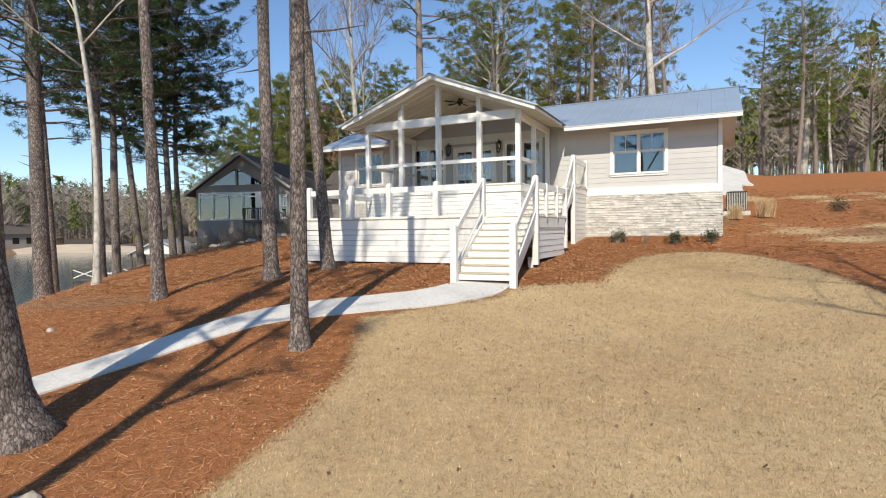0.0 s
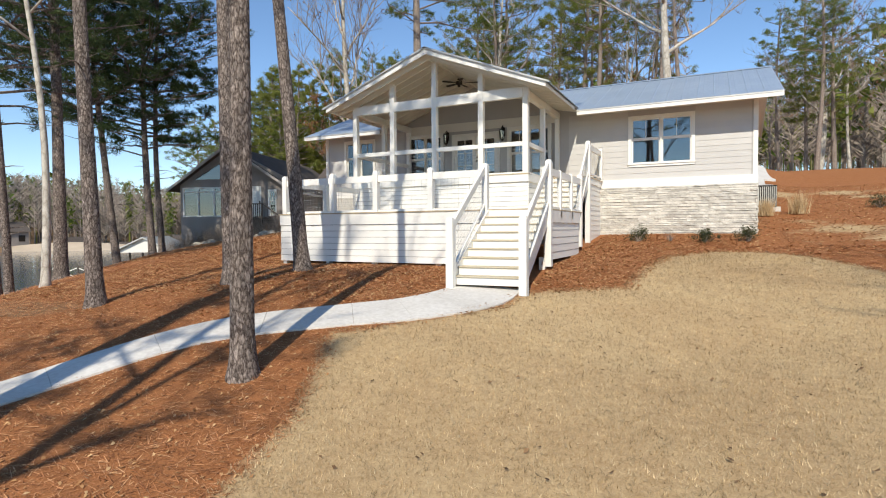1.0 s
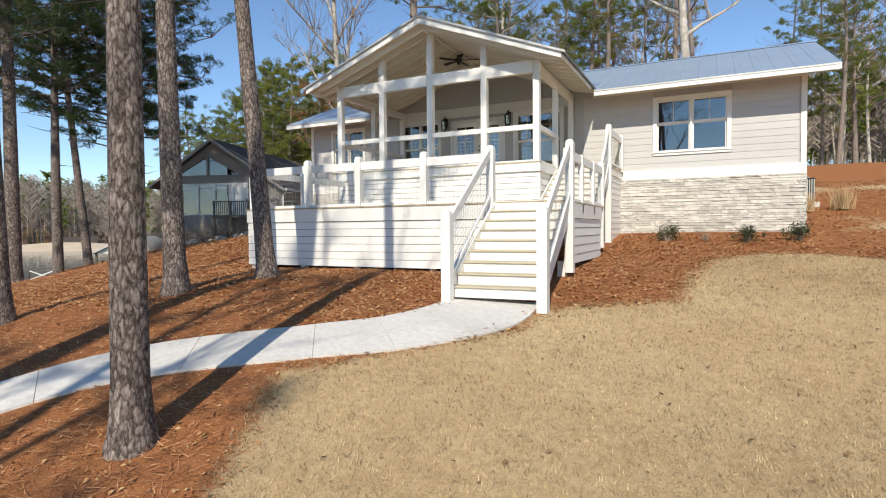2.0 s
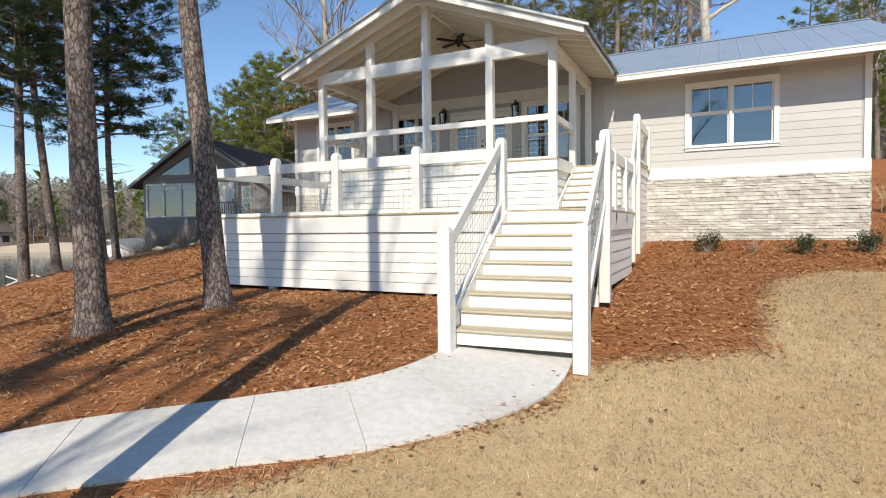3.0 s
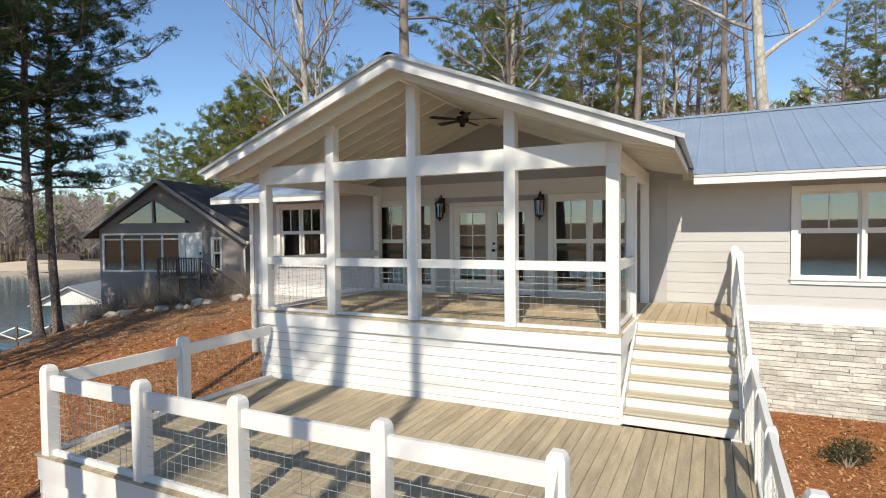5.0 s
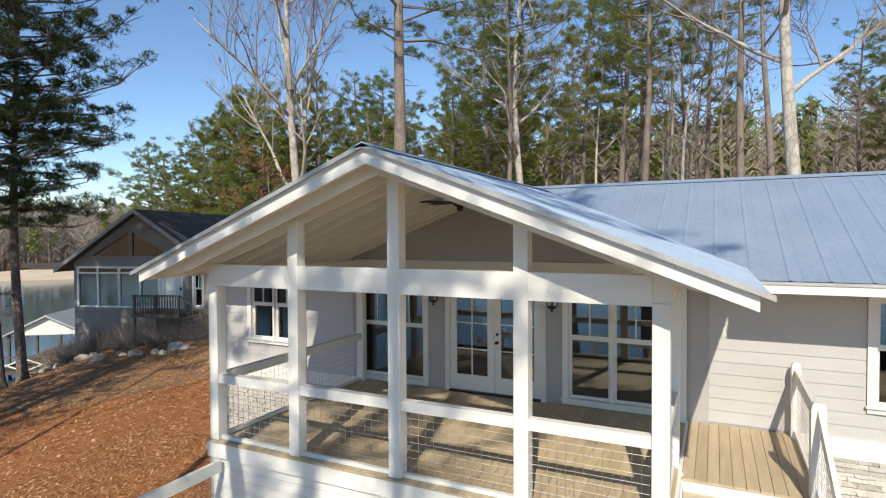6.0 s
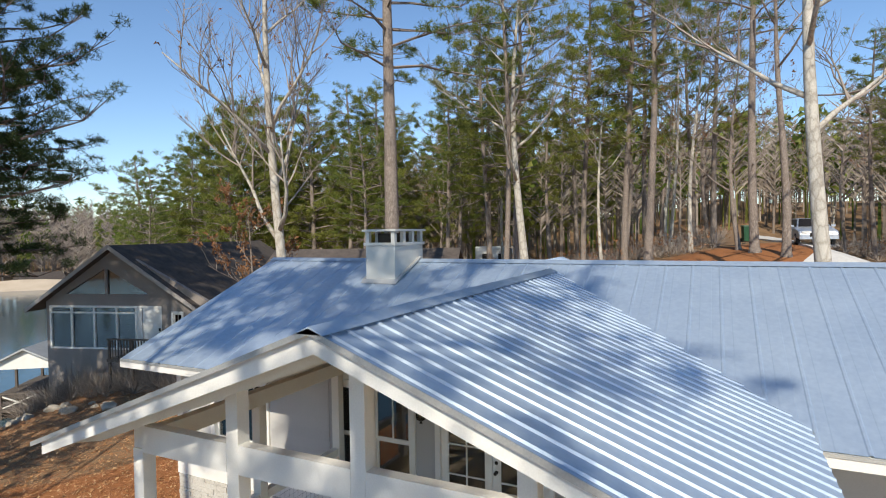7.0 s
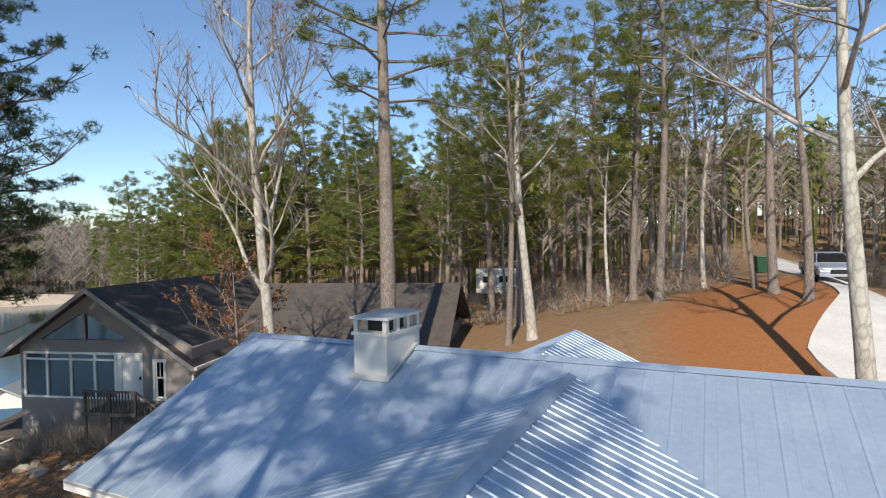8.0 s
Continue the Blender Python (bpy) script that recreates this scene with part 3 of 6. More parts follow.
def window_unit(parent, u0, u1, z0, z1, y, pairs=2, name="window", transform=None):
    """A twin double-hung window in a wall that faces -y: casing, sashes with a divided upper light, panes."""
    w = new(name)
    w.parent = parent
    w.matrix_local = transform or pose(0, y, 0)
    c = 0.11
    fr = Mesh()
    fr.box(u0, u0 + c, -0.04, 0.12, z0, z1).box(u1 - c, u1, -0.04, 0.12, z0, z1)
    fr.box(u0 + c, u1 - c, -0.042, 0.12, z1 - c, z1).box(u0 + c, u1 - c, -0.045, 0.12, z0, z0 + c)
    part("frame", fr, WHITE, w)
    part("sill", Mesh().box(u0 - 0.02, u1 + 0.02, -0.075, -0.0455, z0 + c - 0.035, z0 + c), WHITE, w)
    span = (u1 - u0 - 2 * c)
    for k in range(pairs):
        a, b = u0 + c + span * k / pairs, u0 + c + span * (k + 1) / pairs
        a, b = a + (0.025 if k else 0), b - (0.025 if k < pairs - 1 else 0)
        if k:
            part("mullion", Mesh().box(a - 0.05, a, -0.03, 0.1, z0 + c, z1 - c), WHITE, w)
        zm = z0 + c + (z1 - z0 - 2 * c) * 0.55
        for lo, hi, yy, divided in ((z0 + c, zm, 0.05, False), (zm, z1 - c, 0.02, True)):
            s = 0.045
            m = Mesh().box(a, a + s, yy, yy + 0.035, lo, hi).box(b - s, b, yy, yy + 0.035, lo, hi)
            m.box(a + s, b - s, yy, yy + 0.035, lo, lo + s).box(a + s, b - s, yy, yy + 0.035, hi - s, hi)
            if divided:
                m.box((a + b) / 2 - 0.011, (a + b) / 2 + 0.011, yy + 0.002, yy + 0.03, lo + s, hi - s)
            part("sash", m, WHITE, w)
            g = part("pane", Mesh().box(a + s - 0.005, b - s + 0.005, yy + 0.014, yy + 0.018, lo + s - 0.005, hi - s + 0.005), GLASS, w)
            g.visible_shadow = False
    return w


for h in (WIN_R, WIN_L, WIN_P1, WIN_P2):
    window_unit(house, *h, WY0)

# French doors with two-by-three lights
d0, d1, dz0, dz1 = DOOR
door = new("french_door")
door.parent = house
door.matrix_local = pose(0, WY0, 0)
tagged(door, "cream glazed double French door")
fr = Mesh().box(d0, d0 + 0.09, -0.045, 0.12, 0, dz1).box(d1 - 0.09, d1, -0.045, 0.12, 0, dz1).box(d0 + 0.09, d1 - 0.09, -0.047, 0.12, dz1 - 0.09, dz1)
part("frame", fr, WHITE, door)
part("threshold", Mesh().box(d0 + 0.09, d1 - 0.09, -0.08, 0.1, 0.003, 0.03), DARK_METAL, door)
mid = (d0 + d1) / 2
for a, b, hand in ((d0 + 0.095, mid - 0.004, 1), (mid + 0.004, d1 - 0.095, 0)):
    s, bot, top = 0.13, 0.3, 0.15
    lo, hi = 0.035 + bot, dz1 - 0.095 - top
    m = Mesh().box(a, a + s, 0, 0.045, 0.035, dz1 - 0.095).box(b - s, b, 0, 0.045, 0.035, dz1 - 0.095)
    m.box(a + s, b - s, 0, 0.045, 0.035, lo).box(a + s, b - s, 0, 0.045, hi, dz1 - 0.095)
    m.box((a + b) / 2 - 0.011, (a + b) / 2 + 0.011, 0.006, 0.04, lo, hi)
    for f in (1 / 3, 2 / 3):
        m.box(a + s, b - s, 0.008, 0.038, lo + (hi - lo) * f - 0.011, lo + (hi - lo) * f + 0.011)
    part("leaf", m, WHITE, door)
    g = part("pane", Mesh().box(a + s - 0.004, b - s + 0.004, 0.02, 0.024, lo - 0.004, hi + 0.004), GLASS, door)
    g.visible_shadow = False
    if not hand:
        part("handle", Mesh().lathe([(0.03, 0), (0.03, 0.01), (0.012, 0.012), (0.012, 0.04), (0.03, 0.045), (0.028, 0.07)], 10).data("handle", DARK_METAL, True), DARK_METAL, door).matrix_local = pose(a + 0.06, 0, 1.0, 90, 0, 0)
        part("deadbolt", Mesh().lathe([(0.028, 0), (0.028, 0.012), (0.02, 0.02)], 10).data("deadbolt", DARK_METAL, True), DARK_METAL, door).matrix_local = pose(a + 0.06, 0, 1.15, 90, 0, 0)

# stone facing of the foundation, stone by stone
stone_back = part("foundation", Mesh().box(7.72, WX1 + 0.02, WY0 - 0.03, WY0 - 0.004, -2.5, -0.25), DARK_BACKING, house, "tan and grey stacked ledgestone foundation")
for m in (Mesh().box(WX0 - 0.02, -0.02, WY0 - 0.03, WY0 - 0.004, -3.0, -0.25), Mesh().box(WX1 + 0.004, WX1 + 0.03, WY0, WY1, -2.5, -0.25), Mesh().box(WX0 - 0.03, WX0 - 0.004, WY0, WY1, -3.2, -0.25)):
    part("foundation", m, DARK_BACKING, house)
rng = random.Random(7)


def rough_stone(seed):
    """A split stone block, unit sized, with chipped uneven faces."""
    r = random.Random(seed)
    bm = bmesh.new()
    bmesh.ops.create_cube(bm, size=1.0)
    bmesh.ops.subdivide_edges(bm, edges=[e for e in bm.edges if abs(e.verts[0].co.x - e.verts[1].co.x) > 0.5], cuts=2)
    for v in bm.verts:
        front = v.co.y < 0
        v.co.x += r.uniform(-0.02, 0.02)
        v.co.z *= r.uniform(0.82, 0.97)
        if front:
            v.co.y += r.uniform(-0.22, 0.16)
    m = bpy.data.meshes.new("stone")
    bm.to_mesh(m)
    bm.free()
    m.materials.append(STONE)
    return m


STONES = [rough_stone(k) for k in range(10)]
z = -2.05
rest = Mesh()
placed = 0
while z < -0.28:
    h = min(rng.choice((0.055, 0.07, 0.085, 0.105)), -0.25 - z)
    u = 7.74 - rng.uniform(0, 0.2)
    while u < WX1 + 0.03:
        w = rng.uniform(0.16, 0.55)
        b = min(u + w, WX1 + 0.04)
        a0 = max(u, 7.73)
        if b - a0 > 0.05:
            d = rng.uniform(0.05, 0.085)
            if placed < 300 and z > -1.95:
                piece("stone", rng.choice(STONES), stone_back, ((a0 + b) / 2, WY0 - 0.03 - d * 0.3, z + h / 2), (b - a0, d, h))
                placed += 1
            else:
                rest.box(a0 + 0.006, b - 0.006, WY0 - 0.03 - d * 0.75, WY0 - 0.03, z + 0.004, z + h - 0.004)
        u += w
    z += h
for u0, u1, face in ((WX0, -0.05, "s"), (WY0, WY1, "e"), (WY0, WY1, "w")):
    z = -2.6
    while z < -0.28:
        h = min(rng.choice((0.06, 0.08, 0.11)), -0.25 - z)
        u = u0
        while u < u1:
            b = min(u + rng.uniform(0.2, 0.6), u1)
            d = rng.uniform(0.02, 0.05)
            if face == "s":
                rest.box(u + 0.006, b - 0.006, WY0 - 0.03 - d, WY0 - 0.03, z + 0.004, z + h - 0.004)
            elif face == "e":
                rest.box(WX1 + 0.03, WX1 + 0.03 + d, u + 0.006, b - 0.006, z + 0.004, z + h - 0.004)
            else:
                rest.box(WX0 - 0.03 - d, WX0 - 0.03, u + 0.006, b - 0.006, z + 0.004, z + h - 0.004)
            u = b
        z += h
tagged(part("stone_rest", rest, STONE, stone_back), kind="stuff")


# ---- metal roofs ----
def rib_profile(u0, u1, pitch, rib=0.02, w=0.03):
    """Positions and heights across a ribbed sheet."""
    out, u = [(u0, 0.0)], u0 + pitch / 2
    while u < u1 - w:
        out += [(u - w, 0), (u - w * 0.45, rib), (u + w * 0.45, rib), (u + w, 0)]
        if pitch > 0.3:
            out += [(u + pitch * 0.33 - 0.012, 0), (u + pitch * 0.33, 0.004), (u + pitch * 0.67, 0.004), (u + pitch * 0.67 + 0.012, 0)]
        u += pitch
    out = [q for q in out if q[0] < u1]
    return out + [(u1, 0.0)]


def sheet(prof, low, high):
    """A thin ribbed sheet: low(u, h) and high(u, h) give the ends of each line across it."""
    m = Mesh()
    for u, h in prof:
        m.v += [low(u, h), high(u, h)]
    for i in range(len(prof) - 1):
        m.f.append((2 * i, 2 * i + 2, 2 * i + 3, 2 * i + 1))
    return m


def porch_z(x):
    return PZ - PSLOPE * abs(x - PX)


def valley_y(x):
    return EAVE_Y + (porch_z(x) - EAVE_Z) / SLOPE


RX0, RX1 = WX0 - 0.42, WX1 + 0.63
roof = part("roof", Mesh().prism([(RX0 + 0.03, RIDGE_Y - 0.02, RIDGE_Z - 0.04), (RX0 + 0.03, 2 * RIDGE_Y - EAVE_Y, EAVE_Z - 0.02), (RX0 + 0.03, 2 * RIDGE_Y - EAVE_Y, EAVE_Z - 0.1), (RX0 + 0.03, RIDGE_Y - 0.02, RIDGE_Z - 0.16)], (RX1 - RX0 - 0.06, 0, 0)), CREAM, house, "blue-grey ribbed metal roof")
u = RX0
while u < RX1 - 0.01:
    u2 = min(u + 0.92, RX1)
    # front slope, cut along the valleys of the porch roof
    prof = rib_profile(u, u2, 0.46, 0.012, 0.028)

    def lowp(x, h):
        y = EAVE_Y if abs(x - PX) > PHALF else max(EAVE_Y, valley_y(x) - 0.03)
        return (x, y, EAVE_Z + (y - EAVE_Y) * SLOPE + h)
    part("roof_panel", sheet(prof, lowp, lambda x, h: (x, RIDGE_Y, RIDGE_Z + h)), METAL, roof)
    part("roof_panel", sheet(prof, lambda x, h: (x, RIDGE_Y, RIDGE_Z + h), lambda x, h: (x, 2 * RIDGE_Y - EAVE_Y, EAVE_Z + h)), METAL, roof)
    u = u2
part("ridge_cap", Mesh().prism([(RX0 - 0.02, RIDGE_Y - 0.16, RIDGE_Z - 0.04), (RX0 - 0.02, RIDGE_Y, RIDGE_Z + 0.035), (RX0 - 0.02, RIDGE_Y + 0.16, RIDGE_Z - 0.04)], (RX1 - RX0 + 0.04, 0, 0)), METAL, roof)
# sheathing and soffit under the front slope, outside the porch
for a, b in ((RX0 + 0.03, PX - PHALF), (PX + PHALF, RX1 - 0.03)):
    part("soffit", Mesh().prism([(a, EAVE_Y + 0.02, EAVE_Z - 0.02), (a, RIDGE_Y - 0.03, RIDGE_Z - 0.04), (a, RIDGE_Y - 0.03, RIDGE_Z - 0.14), (a, EAVE_Y + 0.02, EAVE_Z - 0.12)], (b - a, 0, 0)), CREAM, roof)
    part("fascia", Mesh().box(a, b, EAVE_Y - 0.02, EAVE_Y + 0.018, EAVE_Z - 0.17, EAVE_Z - 0.015), WHITE, roof)
    part("drip_edge", Mesh().box(a, b, EAVE_Y - 0.035, EAVE_Y - 0.021, EAVE_Z - 0.05, EAVE_Z - 0.008), GREY_METAL, roof)
for x in (RX0, RX1 - 0.03):
    part("rake_board", Mesh().prism([(x, EAVE_Y - 0.02, EAVE_Z - 0.17), (x, EAVE_Y - 0.02, EAVE_Z - 0.012), (x, RIDGE_Y, RIDGE_Z - 0.012), (x, RIDGE_Y, RIDGE_Z - 0.17)], (0.028, 0, 0)), WHITE, roof)
    part("rake_board", Mesh().prism([(x, 2 * RIDGE_Y - EAVE_Y, EAVE_Z - 0.17), (x, 2 * RIDGE_Y - EAVE_Y, EAVE_Z - 0.012), (x, RIDGE_Y, RIDGE_Z - 0.012), (x, RIDGE_Y, RIDGE_Z - 0.17)], (0.028, 0, 0)), WHITE, roof)
# small entry gable on the far slope
back_gable = part("back_gable", Mesh().prism([(1.3, 9.2, 3.3), (3.5, 9.2, 3.3), (2.4, 9.2, 3.95)], (0, 1.75, 0)), CREAM, roof)
for s in (-1, 1):
    part("roof_panel", sheet(rib_profile(7.6, 11.0, 0.23, 0.022, 0.03), lambda y, h, s=s: (2.4 + s * 1.5, y, 3.4 + h), lambda y, h: (2.4, y, 4.08 + h)), METAL, roof)

porch_roof = part("porch_roof", Mesh().box(PX - 0.03, PX + 0.03, PY0 + 0.3, 6.3, PZ - 0.3, PZ - 0.1), CREAM, house, "ribbed metal gable roof over the porch")
for s in (-1, 1):
    y = PY0
    while y < 6.85:
        y2 = min(y + 0.94, 6.9)

        def reach(yy):
            zm = EAVE_Z + (yy - EAVE_Y) * SLOPE
            return PHALF if yy < EAVE_Y else max(0.02, min(PHALF, (PZ - zm) / PSLOPE + 0.04))
        prof = rib_profile(y, y2, 0.235, 0.02, 0.03)
        part("roof_panel", sheet(prof, lambda yy, h, s=s: (PX, yy, PZ + h), lambda yy, h, s=s: (PX + s * reach(yy), yy, PZ - PSLOPE * reach(yy) + h)), METAL, porch_roof)
        y = y2
    e = PX + s * PHALF
    ez = PZ - PSLOPE * PHALF
    fe, fz = e - s * 0.09, ez + 0.09 * PSLOPE
    # board ceiling, rafters, rake and eave boards
    ring = [(PX, PY0 + 0.075, PZ - 0.02), (fe, PY0 + 0.075, fz - 0.012), (fe, PY0 + 0.075, fz - 0.04), (PX, PY0 + 0.075, PZ - 0.05)]
    part("ceiling_deck", Mesh().prism(ring, (0, 3.0 - PY0, 0)), CREAM, porch_roof)
    part("ceiling_deck", Mesh().prism([(PX, 3.03, PZ - 0.03), (PX + s * 3.25, 3.03, PZ - 0.03 - PSLOPE * 3.25), (PX + s * 3.25, 3.03, PZ - 0.06 - PSLOPE * 3.25), (PX, 3.03, PZ - 0.06)], (0, 0.95, 0)), CREAM, porch_roof)
    for k in range(10):
        yy = PY0 + 0.3 + k * 0.42
        part("rafter", Mesh().prism([(PX + s * 0.03, yy, PZ - 0.055), (fe - s * 0.03, yy, fz - 0.045), (fe - s * 0.03, yy, fz - 0.12), (PX + s * 3.2, yy, PZ - 0.045 - PSLOPE * 3.2 - 0.2), (PX + s * 0.03, yy, PZ - 0.29)], (0, 0.045, 0)), CREAM, porch_roof)
    part("rake_board", Mesh().prism([(PX, PY0 + 0.03, PZ - 0.005), (fe, PY0 + 0.03, fz - 0.005), (fe, PY0 + 0.03, fz - 0.16), (PX, PY0 + 0.03, PZ - 0.19)], (0, 0.04, 0)), WHITE, porch_roof)
    part("rake_flashing", Mesh().prism([(PX, PY0 - 0.03, PZ + 0.03), (e + s * 0.02, PY0 - 0.03, ez + 0.022), (e + s * 0.02, PY0 - 0.03, ez - 0.03), (PX, PY0 - 0.03, PZ - 0.022)], (0, 0.013, 0)), GREY_METAL, porch_roof)
    part("eave_board", Mesh().box(min(fe - s * 0.018, fe), max(fe - s * 0.018, fe), PY0 + 0.075, EAVE_Y + 0.05, fz - 0.13, fz - 0.015), WHITE, porch_roof)
part("ridge_cap", Mesh().prism([(PX - 0.15, PY0 - 0.03, PZ - 0.02), (PX, PY0 - 0.03, PZ + 0.045), (PX + 0.15, PY0 - 0.03, PZ - 0.02)], (0, 6.8 - PY0, 0)), METAL, porch_roof)

# chimney through the front slope
CX0, CX1, CY0, CY1 = -0.89, -0.14, 6.27, 7.58
chimney = part("chimney", bevelled(Mesh().box(CX0, CX1, CY0, CY1, 3.3, 4.53), "chimney", CHIMNEY_METAL, 0.008), CHIMNEY_METAL, house, "pale sheet-metal chimney chase with open cap")
part("cap_band", Mesh().box(CX0 - 0.035, CX1 + 0.035, CY0 - 0.035, CY1 + 0.035, 4.53, 4.59), CHIMNEY_METAL, chimney)
part("cap", bevelled(Mesh().box(CX0 - 0.06, CX1 + 0.06, CY0 - 0.06, CY1 + 0.06, 4.84, 4.89), "cap", CHIMNEY_METAL, 0.008), CHIMNEY_METAL, chimney)
for x in (CX0, CX1 - 0.09):
    for y in (CY0, CY0 + 0.4, CY0 + 0.8, CY1 - 0.1):
        part("cap_post", Mesh().box(x, x + 0.09, y, y + 0.1, 4.59, 4.84), CHIMNEY_METAL, chimney)
part("flue", Mesh().box(CX0 + 0.17, CX1 - 0.17, CY0 + 0.25, CY1 - 0.25, 4.45, 4.8), DARK_METAL, chimney)
slope_z = EAVE_Z + (CY0 - 0.1 - EAVE_Y) * SLOPE
part("flashing", Mesh().prism([(CX0 - 0.08, CY0 - 0.1, slope_z + 0.016), (CX0 - 0.08, RIDGE_Y, RIDGE_Z + 0.05), (CX0 - 0.08, RIDGE_Y, RIDGE_Z + 0.09), (CX0 - 0.08, CY0 - 0.02, slope_z + 0.1)], (CX1 - CX0 + 0.16, 0, 0)), GREY_METAL, chimney)

# ---- the porch ----
porch = thing("porch", "white screened porch with open gable and wire-mesh rails", "porch")
BOARD = unit_board("floor_board", PORCH_WOOD)
floor = part("floor", Mesh().box(0.03, PW - 0.03, 0.03, WY0 - 0.03, -0.2, -0.03), PORCH_WOOD, porch)
u = 0.0
while u < PW - 0.02:
    piece("floor_board", BOARD, floor, (u, 0.0, -0.028), (min(0.136, PW - u - 0.004), WY0 - 0.03, 0.028))
    u += 0.14
# dark sheet added behind the white boards so the gaps read as shaded
skirt = part("skirt", Mesh().box(0.03, PW - 0.03, 0.03, 0.06, -1.25, -0.03).box(PW - 0.06, PW - 0.03, 0.06, WY0 - 0.03, -2.3, -0.03).box(0.03, 0.06, 0.06, WY0 - 0.03, -2.9, -0.03), DARK_BACKING, porch, "white lap-board skirt")
side_boards(LAP_WHITE, skirt, -0.02, PW + 0.02, -1.25, -0.2, 7, [], lambda u, z: (u, 0.03, z), gap=0.01)
side_boards(LAP_WHITE, skirt, 0.0, 1.6, -1.25, -0.03, 7, [], lambda u, z: (PW - 0.03, u, z), math.pi / 2, gap=0.01)
side_boards(LAP_WHITE, skirt, -WY0, 0.0, -2.5, -0.03, 14, [], lambda u, z: (0.03, -u, z), -math.pi / 2, gap=0.01)
part("rim_board", Mesh().box(-0.03, PW + 0.03, -0.03, 0.03, -0.22, 0.0).box(-0.03, 0.028, 0.031, WY0 - 0.06, -0.22, -0.001).box(PW - 0.028, PW + 0.03, 0.031, WY0 - 0.06, -0.22, -0.001), WHITE, porch)
part("sill_cap", Mesh().box(-0.04, PW + 0.04, -0.045, 0.13, 0.0, 0.03), DECK_WOOD, porch)
PT = 0.17
POSTS = [(0.0, 0.0), (1.5, 0.0), (3.08, 0.0), (4.7, 0.0), (PW - PT, 0.0)]
tops = [2.33, 3.22, 3.8, 3.24, 2.33]
for (x, y), t in zip(POSTS, tops):
    part("post", bevelled(Mesh().box(x, x + PT, y, y + PT, 0.03, t), "post", WHITE), WHITE, porch)
for x in (0.0, PW - PT):
    for y in (1.85, WY0 - 0.2):
        part("post", bevelled(Mesh().box(x + 0.01, x + PT - 0.01, y, y + PT - 0.02, 0.0, 2.3), "post", WHITE), WHITE, porch)
part("beam", bevelled(Mesh().box(-0.02, PW + 0.02, 0.03, PT - 0.03, 2.3, 2.61), "beam", WHITE), WHITE, porch)
for x0, x1 in zip(POSTS, POSTS[1:]):
    part("beam_face", Mesh().box(x0[0] + PT, x1[0], 0.0, 0.0299, 2.3, 2.61), WHITE, porch)
for x in (0.0, PW - PT):
    part("side_beam", Mesh().box(x + 0.012, x + PT - 0.012, PT, WY0 - 0.03, 2.3, 2.52), CREAM, porch)


def wire_panel(parent, a, b, z0a, z1a, z0b=None, z1b=None, pitch=0.1):
    """Welded wire mesh between two uprights at a and b (x, y), its foot and head running between the given heights."""
    z0b, z1b = z0a if z0b is None else z0b, z1a if z1b is None else z1b
    a, b = Vector((*a, 0)), Vector((*b, 0))
    n = max(2, round((b - a).length / pitch))
    m = Mesh()
    r = 0.0024
    for i in range(1, n):
        p = a.lerp(b, i / n)
        lo, hi = z0a + (z0b - z0a) * i / n, z1a + (z1b - z1a) * i / n
        m.tube([(p.x, p.y, lo), (p.x, p.y, hi)], [r, r], 3)
    k = max(2, round((z1a - z0a) / pitch))
    for j in range(1, k):
        f = j / k
        m.tube([(a.x, a.y + 0.003, z0a + (z1a - z0a) * f), (b.x, b.y + 0.003, z0b + (z1b - z0b) * f)], [r, r], 3)
    return tagged(part("wire_panel", m, WIRE, parent), "galvanized welded wire mesh", kind="stuff")


def porch_bay(p, q):
    """A rail, its foot and the mesh between two porch posts."""
    part("rail", Mesh().rail((*p, 0.93), (*q, 0.93), 0.11, 0.13), WHITE, porch)
    part("foot_rail", Mesh().rail((*p, 0.06), (*q, 0.06), 0.06, 0.05), WHITE, porch)
    wire_panel(porch, p, q, 0.085, 0.865)


for (x0, y0), (x1, y1) in zip(POSTS, POSTS[1:]):
    porch_bay((x0 + PT, PT / 2), (x1, PT / 2))
for x in (PT / 2, PW - PT / 2):
    porch_bay((x, PT), (x, 1.85))
porch_bay((PT / 2, 1.85 + PT), (PT / 2, WY0 - 0.2))


def lantern(at):
    """A dark bronze wall lantern with seeded glass."""
    t = thing("wall_lantern", "dark bronze wall lantern beside the French doors", "lamp", at, group="porch lanterns")
    part("backplate", Mesh().box(-0.05, 0.05, -0.02, 0, -0.12, 0.16), DARK_METAL, t)
    part("arm", Mesh().tube([(0, -0.01, 0.12), (0, -0.07, 0.2), (0, -0.12, 0.17), (0, -0.13, 0.12)], [0.012] * 4, 6), DARK_METAL, t)
    part("roof_cap", Mesh().lathe([(0.015, 0.15), (0.02, 0.11), (0.095, 0.06), (0.1, 0.045)], 8, (0, -0.13, 0)), DARK_METAL, t)
    part("glass_body", Mesh().lathe([(0.075, 0.045), (0.055, -0.2)], 8, (0, -0.13, 0)), GLASS, t)
    for k in range(4):
        a = k * math.pi / 2 + 0.4
        part("cage_bar", Mesh().tube([(0.08 * math.cos(a), -0.13 + 0.08 * math.sin(a), 0.045), (0.06 * math.cos(a), -0.13 + 0.06 * math.sin(a), -0.2)], [0.008] * 2, 4), DARK_METAL, t)
    part("base", Mesh().lathe([(0.07, -0.2), (0.06, -0.225), (0.015, -0.25), (0.02, -0.28)], 8, (0, -0.13, 0)), DARK_METAL, t)
    t.scale = (1.25, 1.25, 1.25)


for x in (1.79, 4.13):
    lantern((x, WY0, 2.01))

